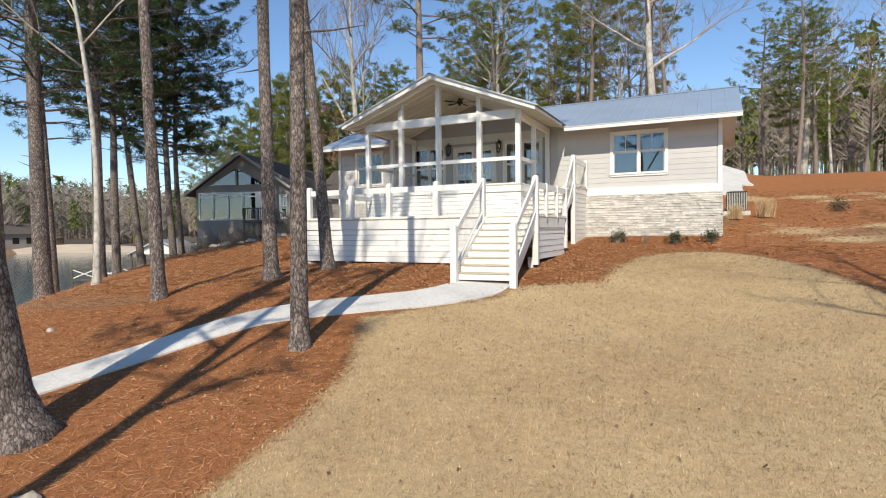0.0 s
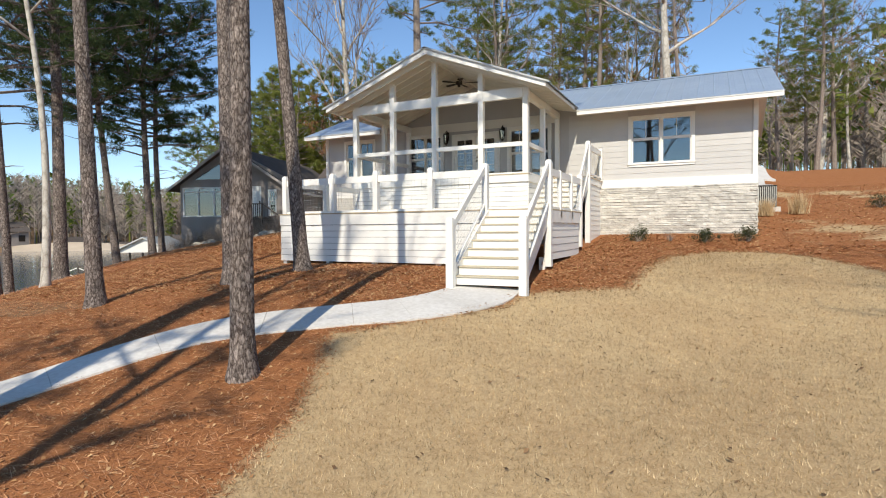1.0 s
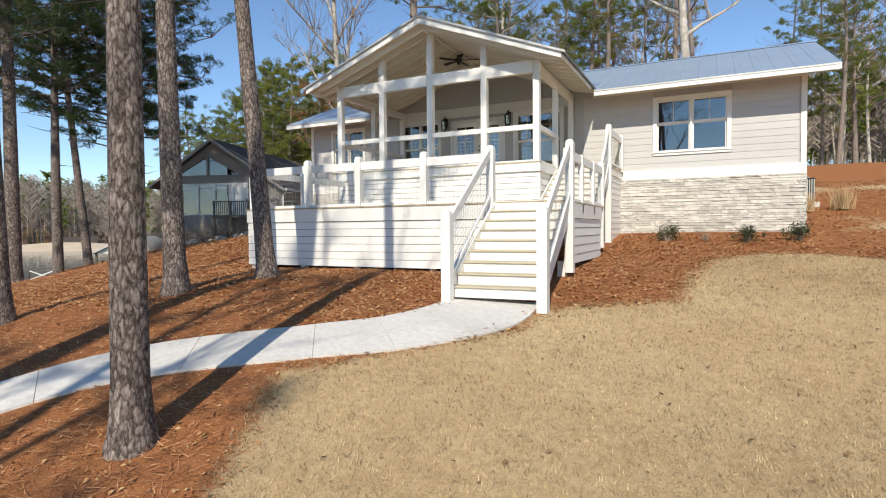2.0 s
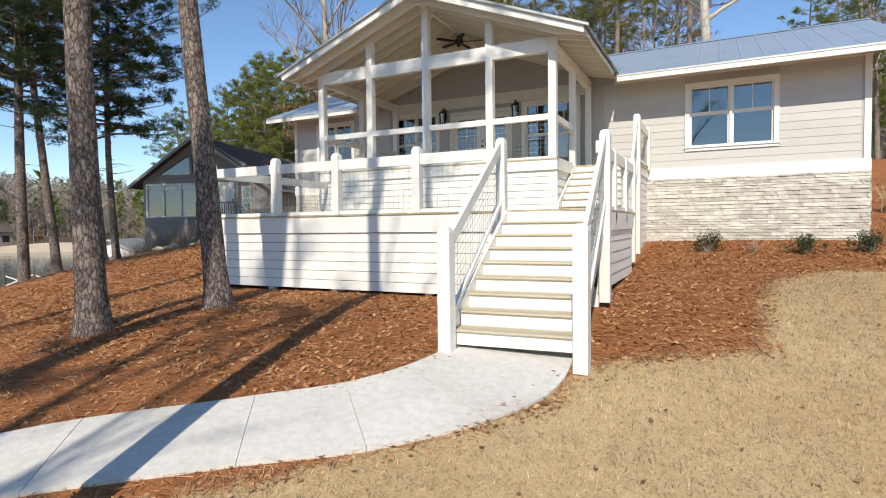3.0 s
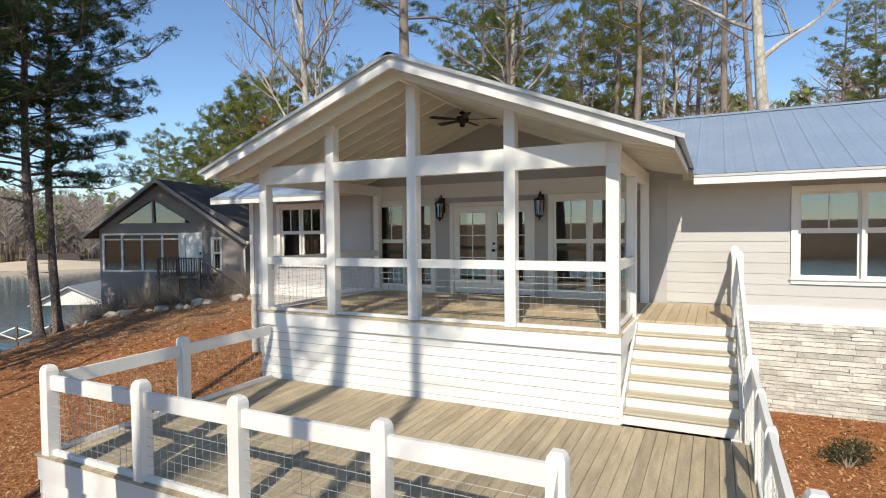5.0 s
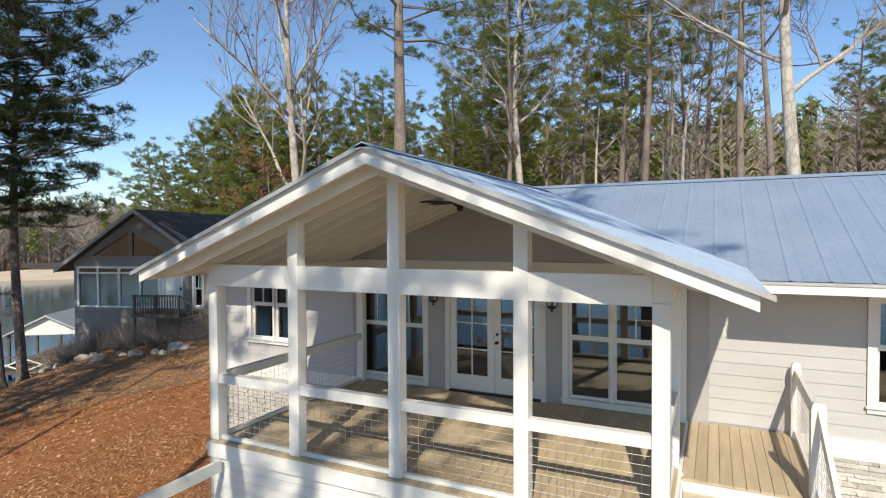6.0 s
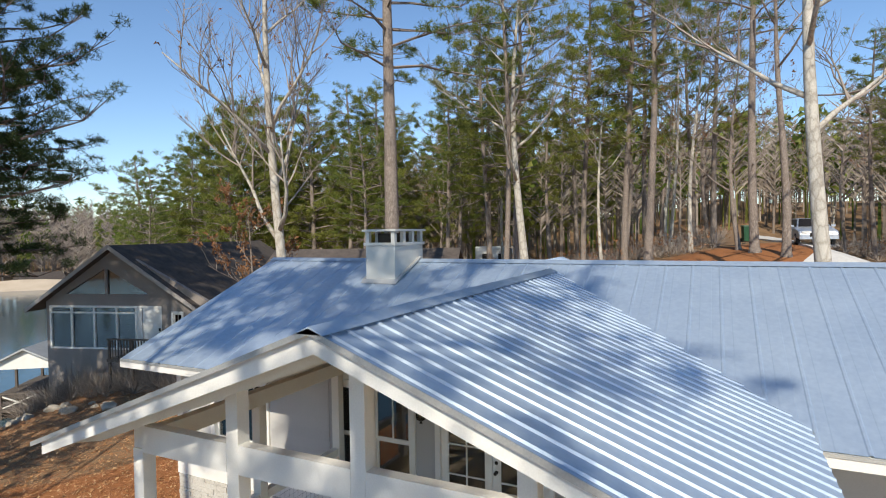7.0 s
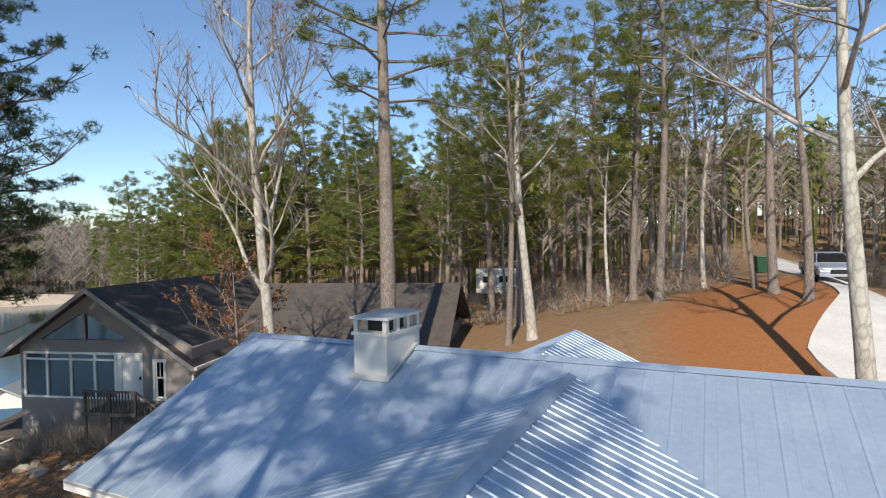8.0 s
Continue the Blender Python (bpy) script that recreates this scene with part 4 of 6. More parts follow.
fan = thing("ceiling_fan", "dark bronze five-blade ceiling fan hung from the porch ridge", "fan", (PX, 1.95, 3.52))
part("downrod", Mesh().tube([(0, 0, 0.06), (0, 0, 0.17)], [0.013, 0.013], 8), DARK_METAL, fan)
part("canopy", Mesh().lathe([(0.03, 0.1), (0.06, 0.12), (0.06, 0.14)], 12), DARK_METAL, fan)
part("motor", Mesh().lathe([(0.03, 0.07), (0.11, 0.05), (0.13, 0), (0.1, -0.05), (0.05, -0.07), (0.05, -0.12), (0.02, -0.14)], 14).data("motor", DARK_METAL, True), DARK_METAL, fan)
for k in range(5):
    b = part("blade", Mesh().prism([(0.12, -0.03, 0), (0.25, -0.055, 0), (0.6, -0.07, 0), (0.66, -0.03, 0), (0.66, 0.03, 0), (0.6, 0.07, 0), (0.25, 0.055, 0), (0.12, 0.03, 0)], (0, 0, 0.008)), DARK_METAL, fan)
    b.matrix_local = pose(0, 0, -0.01, 8, 0, 72 * k + 15)

# ---- the lower deck ----
DX0, DX1, DY0, DZ = 0.16, 7.92, -3.86, -1.18
deck = thing("deck", "white-skirted lower deck of weathered grey-brown boards", "deck")
DBOARD = unit_board("deck_board", DECK_WOOD)
frame_d = part("deck_frame", Mesh().box(DX0 + 0.06, DX1 - 0.06, DY0 + 0.06, -0.08, DZ - 0.25, DZ - 0.035), DECK_WOOD, deck)
u = DX0 - 0.03
while u < DX1:
    piece("deck_board", DBOARD, frame_d, (u, DY0 - 0.03, DZ - 0.03), (min(0.136, DX1 + 0.03 - u), -DY0 - 0.01, 0.03))
    u += 0.142
# backing coloured dark, standing in for shade between the boards
dskirt = part("skirt", Mesh().box(DX0 + 0.03, 6.5, DY0 + 0.03, DY0 + 0.055, -2.48, DZ - 0.03).box(DX1 - 0.055, DX1 - 0.03, DY0 + 0.055, -0.3, -2.35, DZ - 0.03).box(DX0 + 0.03, DX0 + 0.055, DY0 + 0.055, -0.05, -2.5, DZ - 0.03), DARK_BACKING, deck, "white lap-board skirt")
side_boards(LAP_WHITE, dskirt, DX0, 6.48, -2.5, -1.5, 6, [], lambda u, z: (u, DY0 + 0.03, z), gap=0.01)
side_boards(LAP_WHITE, dskirt, DY0, -0.3, -2.38, -1.5, 5, [], lambda u, z: (DX1 - 0.03, u, z), math.pi / 2, gap=0.01)
side_boards(LAP_WHITE, dskirt, 0.0, -DY0, -2.5, -1.5, 6, [], lambda u, z: (DX0 + 0.03, -u, z), -math.pi / 2, gap=0.01)
part("rim_board", Mesh().box(DX0 - 0.005, 6.48, DY0 - 0.01, DY0 + 0.0295, -1.5, DZ - 0.032), WHITE, deck)
part("rim_board", Mesh().box(DX1 - 0.0295, DX1 + 0.01, DY0, -0.3, -1.5, DZ - 0.032), WHITE, deck)
part("rim_board", Mesh().box(DX0 - 0.01, DX0 + 0.0295, DY0 + 0.03, -0.05, -1.5, DZ - 0.032), WHITE, deck)
for x in (0.19, 1.72, 3.2, 5.1):
    part("footing_post", Mesh().box(x, x + 0.12, DY0 + 0.08, DY0 + 0.2, gz(x, DY0) - 0.1, -2.45), WHITE, deck)
part("footing_post", Mesh().box(DX1 - 0.16, DX1 - 0.02, DY0 + 0.03, DY0 + 0.15, gz(DX1, DY0) - 0.1, -2.3), WHITE, deck)


def rail_post(parent, x, y, z0, z1, w=0.14):
    """A square post with a domed top."""
    h = w / 2
    m = Mesh().box(x - h, x + h, y - h, y + h, z0, z1 - 0.07)
    k = len(m.v)
    for f, dz in ((1.0, -0.0695), (0.86, -0.03), (0.55, 0.0)):
        m.v += [(x + sx * h * f, y + sy * h * f, z1 + dz) for sx, sy in ((-1, -1), (1, -1), (1, 1), (-1, 1))]
    for r in range(2):
        m.f += [(k + 4 * r + i, k + 4 * r + (i + 1) % 4, k + 4 * r + 4 + (i + 1) % 4, k + 4 * r + 4 + i) for i in range(4)]
    m.f.append((k + 8, k + 9, k + 10, k + 11))
    return part("post", m, WHITE, parent)


def rail_bay(parent, a, b, za, zb, foot=0.06, tall=0.17):
    """Top rail, foot rail and mesh between posts at a and b; za and zb are the top heights of the rail."""
    low = 0.92
    part("rail", Mesh().rail((*a, za - tall / 2), (*b, zb - tall / 2), 0.05, tall), WHITE, parent)
    part("foot_rail", Mesh().rail((*a, za - low), (*b, zb - low), 0.05, foot), WHITE, parent)
    wire_panel(parent, a, b, za - low + foot / 2, za - tall, zb - low + foot / 2, zb - tall)


front_posts = [0.34, 2.0, 3.39, 5.0]
for x in front_posts:
    rail_post(deck, x, DY0 + 0.05, DZ, -0.11)
for a, b in zip(front_posts, front_posts[1:] + [6.43]):
    rail_bay(deck, (a + 0.07, DY0 + 0.05), (b - 0.07 if b < 6 else b, DY0 + 0.05), -0.23, -0.23)
rail_post(deck, 0.28, -1.9, DZ, -0.11)
rail_bay(deck, (0.31, DY0 + 0.12), (0.28, -1.97), -0.23, -0.23)
rail_bay(deck, (0.28, -1.83), (0.25, -0.05), -0.23, -0.23)


# ---- stairs ----
def flight(name, label, x0, x1, y0, z0, y1, z1, steps):
    """Stairs that rise from (y0, z0) to (y1, z1): risers, treads with a nosing, stringers."""
    t = thing(name, label, "stairs")
    rise, run = (z1 - z0) / steps, (y1 - y0) / (steps - 1)
    for k in range(steps):
        y = y0 + k * run
        part("riser", Mesh().box(x0, x1, y, y + 0.02, z0 + k * rise, z0 + (k + 1) * rise - 0.03), WHITE, t)
        if k < steps - 1:
            part("tread", bevelled(Mesh().box(x0, x1, y - 0.03, y + run + 0.02, z0 + (k + 1) * rise - 0.029, z0 + (k + 1) * rise), "tread", TREAD_WOOD), TREAD_WOOD, t, "tan wooden tread")
    for x in (x0 - 0.045, x1 + 0.005):
        ring = [(x, y0 - 0.03, z0), (x, y0 - 0.03, z0 + rise + 0.06), (x, y1 + 0.1, z1 + 0.02), (x, y1 + 0.1, z1 - 0.3), (x, y0 + 0.25, z0)]
        part("stringer", Mesh().prism(ring, (0.04, 0, 0)), WHITE, t)
    return t


BOT = -2.74
lower = flight("lower_stairs", "white wooden stairs with tan treads down to the walk", 6.58, 7.94, -6.16, BOT, -3.9, DZ, 9)
lower.matrix_world = pose(7.2, -3.9, 0) @ pose(0, 0, 0, 0, 0, 3.2) @ pose(-7.2, 3.9, 0)
upper = flight("upper_stairs", "short white stairs from the deck to the landing", 6.36, 7.74, 0.05, DZ, 1.6, 0.0, 7)
rails = thing("stair_railing", "white sloping stair railing with wire mesh infill", "railing", group="stair railings")
rail_post(rails, 6.71, -6.32, BOT - 0.1, -1.42, 0.15)
rail_post(rails, 6.48, -3.88, -1.4, -0.1, 0.14)
rail_bay(rails, (6.71, -6.25), (6.48, -3.95), -1.52, -0.16)
rails = thing("stair_railing", "white stair railing running up from walk to landing", "railing", group="stair railings")
rail_post(rails, 8.19, -6.3, BOT - 0.15, -1.4, 0.15)
rail_post(rails, 8.0, -3.86, -2.5, -0.1, 0.14)
rail_bay(rails, (8.19, -6.23), (8.0, -3.93), -1.5, -0.16)
for y in (-2.4, -1.2):
    rail_post(rails, 7.88, y, DZ - 0.2, -0.2, 0.1)
rail_post(rails, 7.86, -0.02, DZ - 1.0, -0.1, 0.14)
for a, b in ((-3.79, -2.45), (-2.35, -1.25), (-1.15, -0.09)):
    rail_bay(rails, (7.88, a), (7.88, b), -0.23, -0.23)
rail_post(rails, 7.76, 1.66, -2.1, 1.1, 0.15)
rail_bay(rails, (7.85, 0.05), (7.77, 1.59), -0.16, 1.04)
rail_post(rails, 7.78, 3.75, 0.0, 1.12, 0.12)
rail_bay(rails, (7.77, 1.74), (7.78, 3.69), 1.0, 1.02)

landing = thing("landing", "tan wooden landing beside the porch above the stairs", "landing")
LB = unit_board("landing_board", PORCH_WOOD)
lf = part("landing_frame", Mesh().box(PW + 0.05, 7.72, 1.64, WY0 - 0.04, -0.25, -0.035), WHITE, landing)
u = PW + 0.035
while u < 7.78:
    piece("landing_board", LB, lf, (u, 1.585, -0.03), (min(0.136, 7.8 - u), WY0 - 1.62, 0.03))
    u += 0.142
ls = part("skirt", Mesh().box(7.7, 7.74, 1.7, WY0 - 0.06, -2.05, -0.03), WHITE, landing)
side_boards(LAP_WHITE, ls, 1.72, WY0 - 0.06, -2.05, -0.22, 11, [], lambda u, z: (7.74, u, z), math.pi / 2, gap=0.01)
part("rim_board", Mesh().box(7.741, 7.78, 1.72, WY0 - 0.06, -0.22, -0.032), WHITE, landing)


# ---- trees ----
def unit(rng_, n):
    v = rng_.normal(size=(n, 3))
    return v / np.linalg.norm(v, axis=1, keepdims=True)


def shards(rng_, centres, per, length, width, up=0.25):
    """Needles or leaflets round each centre: slim triangles pointing outward."""
    c = np.repeat(np.asarray(centres, float), per, axis=0)
    d = unit(rng_, len(c))
    d[:, 2] += up
    d /= np.linalg.norm(d, axis=1, keepdims=True)
    s = np.cross(d, unit(rng_, len(c)))
    s /= np.linalg.norm(s, axis=1, keepdims=True) + 1e-9
    l = length * rng_.uniform(0.6, 1.25, (len(c), 1))
    base = c + d * 0.02
    return np.stack([base - s * width / 2, base + s * width / 2, c + d * l], 1)


def grown_trunk(m, r, h, r0, lean, sides=12, bend=0.25, flare=1.5, top=0.25, steps=14, wob=0.12, sweep=False):
    """A tapered, slightly bent trunk; returns a function for its axis."""
    ph, qh = r.uniform(0, 6), r.uniform(0, 6)

    def axis(z):
        f = z / h
        if sweep:      # leans at the foot, then comes back upright
            off = z * (1.33 * math.exp(-z / 6) - 0.33)
            return Vector((lean[0] * off, lean[1] * off, z))
        return Vector((lean[0] * z + bend * (math.sin(ph + f * 4.5) - math.sin(ph)), lean[1] * z + bend * (math.sin(qh + f * 3.7) - math.sin(qh)), z))

    zs = [-0.3, 0.0, 0.12, 0.3, 0.6] + [0.6 + (h - 0.6) * k / steps for k in range(1, steps + 1)]
    rs = []
    for z in zs:
        fl = 1 + (flare - 1) * math.exp(-max(z, 0) / 0.22)
        rs.append(r0 * fl * (1 - (1 - top) * max(z, 0) / h))
    m.tube([axis(max(z, -0.3)) for z in zs], rs, sides, wob)
    return axis


def pine(name, label, seed, h, lo, spread, r0, lean=(0, 0), limbs=38, at=(0, 0), needles=None, sides=12, stubs=8, bark=None, clump=18, group="pines", size=0.21, sparse=1.0, bend=0.2, sweep=False):
    """A loblolly pine: bare trunk, level limbs and tufted needle clumps high up."""
    r, g = random.Random(seed), np.random.default_rng(seed)
    t = thing(name, label, "tree", (at[0], at[1], gz(*at)), group=group)
    m, br = Mesh(), Mesh()
    axis = grown_trunk(m, r, h, r0, lean, sides, bend, sweep=sweep)
    for k in range(stubs):
        z = r.uniform(lo * 0.35, lo)
        a = r.uniform(0, 6.28)
        p = axis(z)
        L = r.uniform(0.3, 1.4)
        br.tube([p, p + Vector((math.cos(a) * L * 0.5, math.sin(a) * L * 0.5, 0.05)), p + Vector((math.cos(a) * L, math.sin(a) * L, r.uniform(-0.1, 0.25)))], [0.028, 0.018, 0.006], 4)
    cents = []
    a = r.uniform(0, 6)
    for k in range(limbs):
        f = (k + r.random()) / limbs
        z = lo + (h - lo) * f
        a += 2.4 + r.uniform(-0.5, 0.5)
        L = spread * (0.25 + 0.95 * math.sin(math.pi * min(1, 0.22 + 0.78 * f)) ** 0.8) * r.uniform(0.55, 1.15)
        if f > 0.93:
            L *= 0.6
        d = Vector((math.cos(a), math.sin(a), 0))
        rise = r.uniform(0.0, 0.35) + 0.4 * f
        p0 = axis(z)
        pts = [p0 + d * L * q + Vector((r.uniform(-0.1, 0.1) * L * q, r.uniform(-0.1, 0.1) * L * q, L * (rise * q * q + 0.04 * math.sin(5 * q)))) for q in (0, 0.3, 0.6, 0.85, 1)]
        lr = 0.018 + 0.011 * L
        br.tube(pts, [lr, lr * 0.8, lr * 0.55, lr * 0.35, lr * 0.15], 4)
        for c in range(max(2, int(L * 2.1 * sparse))):
            q = r.uniform(0.35, 1.05)
            side = Vector((-d.y, d.x, 0)) * r.uniform(-0.42, 0.42) * L * 0.6
            c0 = p0 + d * L * q + side + Vector((0, 0, L * rise * q * q + r.uniform(-0.05, 0.35)))
            j = min(3, int(q * 4))
            br.tube([pts[j], pts[j].lerp(c0, 0.6) + Vector((0, 0, -0.05)), c0], [lr * 0.35, lr * 0.25, 0.006], 3)
            rad = r.uniform(0.22, 0.5)
            pts_c = unit(g, clump) * (g.random((clump, 1)) ** 0.5) * np.array([rad, rad, rad * 0.6]) + np.array(c0)
            cents.append(pts_c)
    part("trunk", m.data("trunk", bark or PINE_BARK, True), PINE_BARK, t)
    tagged(part("branchwork", br, bark or PINE_BARK, t), kind="stuff")
    tri = shards(g, np.concatenate(cents), 8, size, 0.024, 0.35)
    tagged(part("crown", soup("crown", tri, 3, needles or NEEDLES), None, t), kind="stuff")
    return t


def bare_tree(name, label, seed, h, r0, at, bark, lean=(0, 0), first=0.3, spread=0.62, kids=5, depth=4, sides=10, twig=None, leaves=0, group="bare trees", wide=1.0, n0=9, reach=1.0):
    """A leafless hardwood: forking limbs down to fine twigs, with a few dry leaves at times."""
    r, g = random.Random(seed), np.random.default_rng(seed)
    t = thing(name, label, "tree", (at[0], at[1], gz(*at)), group=group)
    m, tw = Mesh(), Mesh()
    axis = grown_trunk(m, r, h, r0, lean, sides, 0.3, 1.35, 0.12, 12, 0.08)
    tips = []

    def limb(p, d, L, rad, lev):
        pts, q, dd = [p], p.copy(), d.copy()
        n = 4 if lev < 3 else 3
        for k in range(n):
            dd = (dd + Vector((r.uniform(-0.22, 0.22), r.uniform(-0.22, 0.22), r.uniform(-0.06, 0.2)))).normalized()
            q = q + dd * L / n
            pts.append(q.copy())
        rs = [max(0.0035, rad * (1 - 0.75 * k / n)) for k in range(n + 1)]
        if lev == 1:
            part("limb", Mesh().tube(pts, rs, 7).data("limb", bark, True), bark, t)
        else:
            tw.tube(pts, rs, 4 if lev == 2 else 3)
        if lev >= depth:
            tips.extend(pts[1:])
            return
        for k in range(kids if lev < 3 else 4):
            f = r.uniform(0.3, 1.0)
            i = min(n - 1, int(f * n))
            b = pts[i].lerp(pts[i + 1], f * n - i)
            ax = Vector((r.uniform(-1, 1), r.uniform(-1, 1), r.uniform(-0.3, 0.9))).normalized()
            nd = (dd * 0.75 + ax * spread * 1.15).normalized()
            limb(b, nd, L * r.uniform(0.38, 0.62), rad * 0.42, lev + 1)

    a = r.uniform(0, 6)
    for k in range(n0):
        f = first + (0.97 - first) * (k + r.random() * 0.7) / n0
        a += 2.2 + r.uniform(-0.5, 0.5)
        d = Vector((math.cos(a) * wide, math.sin(a) * wide, r.uniform(0.55, 1.1))).normalized()
        limb(axis(h * f), d, h * reach * r.uniform(0.26, 0.4) * (1.15 - 0.6 * f), r0 * (1 - 0.86 * f) * 0.55, 1)
    part("trunk", m.data("trunk", bark, True), bark, t)
    tagged(part("twig_spray", tw.data("twig_spray", twig or TWIGS, False), TWIGS, t), kind="stuff")
    if leaves:
        pick = [tips[int(k)] for k in g.integers(0, len(tips), leaves)]
        tagged(part("dry_foliage", soup("dry_foliage", shards(g, np.array(pick), 3, 0.14, 0.08, -0.2), 3, BEECH), None, t), kind="stuff")
    return t


LEFT = Vector((-0.896, -0.444))
NEAR_PINE = "tall pine with plated grey-brown bark and a bare lower trunk"
near = [(4.2, -14.42, 0.31, 0.33, 24, 15, 1), (5.82, -10.85, 0.15, 0.005, 24, 14, 2), (-0.5, -8.8, 0.165, 0.015, 23, 14, 3), (2.42, -5.62, 0.17, 0.072, 22, 14, 4),
        (1.74, -7.15, 0.185, 0.01, 25, 15, 5), (-11.3, -5.7, 0.32, 0.025, 24, 8, 6), (-13.6, -4.0, 0.17, 0.03, 20, 7, 7), (-13.0, -2.4, 0.26, 0.0, 23, 9, 8)]
for x, y, r0, ln, h, lo, sd in near:
    pine("pine_tree", NEAR_PINE, sd, h, lo, 3.6, r0, tuple(LEFT * ln), 52 if x < -5 else 34, (x, y), SHADED_NEEDLES if x < -5 else None, 16, 5, group="yard pines", clump=13, bend=0.06, sweep=sd == 1)
bare_tree("young_hardwood", "slim pale-barked tree standing in the pine straw", 31, 16, 0.13, (-7.72, -5.88), PALE_BARK, tuple(LEFT * 0.035), 0.45, kids=4, depth=3, group="yard trees")
for x, y, r0, ln, h, lo, sd in ((-19.2, 6.4, 0.22, 0.0, 21, 6, 11), (-19.9, 7.6, 0.2, 0.01, 19, 7, 12), (-20.2, 3.2, 0.26, -0.02, 22, 9, 13), (-19.4, 4.3, 0.22, 0.1, 20, 9, 14)):
    pine("pine_tree", "lakeside pine with dense needles coloured as shaded", sd, h, lo, 4.2, r0, tuple(LEFT * ln), 60, (x, y), SHADED_NEEDLES, 12, 10, group="lakeside pines", clump=26)

big_pine = pine("pine_tree", "large pine rising behind the house chimney", 21, 24, 11.5, 4.2, 0.36, (0.01, 0.0), 40, (-6.1, 16.0), None, 12, 14, FAR_BARK, group="back pines")
bare_tree("pale_hardwood", "tall leafless hardwood with pale bark behind the roof", 41, 20, 0.24, (-8.4, 12.3), PALE_BARK, (0.0, 0.0), 0.24, 0.55, 7, 4, leaves=260, n0=13, reach=0.8, wide=0.8)
bare_tree("young_oak", "small oak holding rusty dry leaves beside the neighbour's roof", 46, 7.2, 0.09, (-10.6, 12.6), FAR_BARK, (0.0, 0.0), 0.3, 0.6, 5, 3, leaves=700, wide=1.4)
bare_tree("sycamore", "big leafless sycamore with pale mottled bark", 44, 21, 0.27, (9.45, 16.7), PALE_BARK, (-0.018, 0.0), 0.33, 0.7, 6, 4, sides=14, wide=1.4, n0=12)
bare_tree("pale_hardwood", "leafless pale tree forking above the red bank", 43, 16, 0.32, (19.8, 45.0), PALE_BARK, (0.05, 0.0), 0.35, 0.6, 5, 4)
bare_tree("pale_hardwood", "leafless pale hardwood at the wood's edge", 47, 17, 0.26, (-2.8, 24.5), PALE_BARK, (0.0, 0.0), 0.35, 0.5, 5, 4)
pine("pine_tree", "slender pine at the wood's edge", 22, 20, 8, 3.2, 0.17, (0, 0), 40, (-3.9, 24.0), None, 10, 8, FAR_BARK, group="back pines")
P_A = pine("pine_tree", "pine with a sunlit yellow-green crown in the woods", 23, 21, 9, 3.4, 0.24, (0.0, 0), 40, (2.9, 28.5), None, 9, 12, FAR_BARK, group="back pines")
P_B = pine("pine_tree", "pine standing in the orange straw by the driveway", 24, 22, 10.5, 3.6, 0.22, (-0.03, 0), 36, (8.0, 27.3), None, 9, 10, FAR_BARK, group="back pines", clump=15)
P_C = pine("pine_tree", "round-crowned pine at the lake's edge", 25, 15, 5, 3.6, 0.22, (0.02, 0), 40, (-42, 36), None, 8, 6, FAR_BARK, group="back pines", clump=22)
P_D = pine("pine_tree", "pine with a deep yellow-green crown coloured as sunlit behind the house", 26, 20, 6.5, 3.1, 0.22, (0.01, 0.0), 50, (-4.8, 28.5), SUN_NEEDLES, 9, 8, FAR_BARK, group="back pines", clump=20, size=0.25)
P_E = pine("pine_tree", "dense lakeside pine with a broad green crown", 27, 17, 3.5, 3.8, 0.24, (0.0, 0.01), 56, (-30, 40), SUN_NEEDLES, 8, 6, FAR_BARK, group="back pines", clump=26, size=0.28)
H_A = bare_tree("hardwood", "leafless grey hardwood in the woods", 51, 16, 0.2, (9.2, 26.0), FAR_BARK, (0.01, 0), 0.45, 0.5, 4, 4)
H_B = bare_tree("hardwood", "leafless brown hardwood holding dry leaves", 52, 13, 0.16, (1.0, 33), FAR_BARK, (0.0, 0.02), 0.25, 0.6, 4, 4, leaves=420)
H_C = bare_tree("hardwood", "slim leafless hardwood in the woods", 53, 15, 0.13, (5, 31), PALE_BARK, (0.02, 0.0), 0.4, 0.45, 4, 3)


def planted(ob, x, y, turn, s):
    c = copy_thing(ob, pose(x, y, gz(x, y) - 0.05, 0, 0, turn))
    c.scale = (s, s, s)
    return c


rp = random.Random(5)
for x, y, k, s in ((-50, 36, P_C, 1.1), (-40, 30, P_C, 0.9), (-37, 37, P_C, 1.15), (-33, 42, P_C, 1.1), (-44, 40, P_C, 1.2), (-28, 48, P_C, 1.2), (-35, 26, P_C, 0.7), (-31, 31, P_C, 0.8),
                   (-24, 38, P_A, 0.9), (-19, 33, P_C, 0.9), (-13, 36, P_C, 1.0), (-16, 45, P_A, 0.95), (-9, 40, P_A, 0.9), (-5, 47, P_B, 0.9), (-22, 55, P_A, 1.0)):
    planted(k, x, y, rp.uniform(0, 360), s)
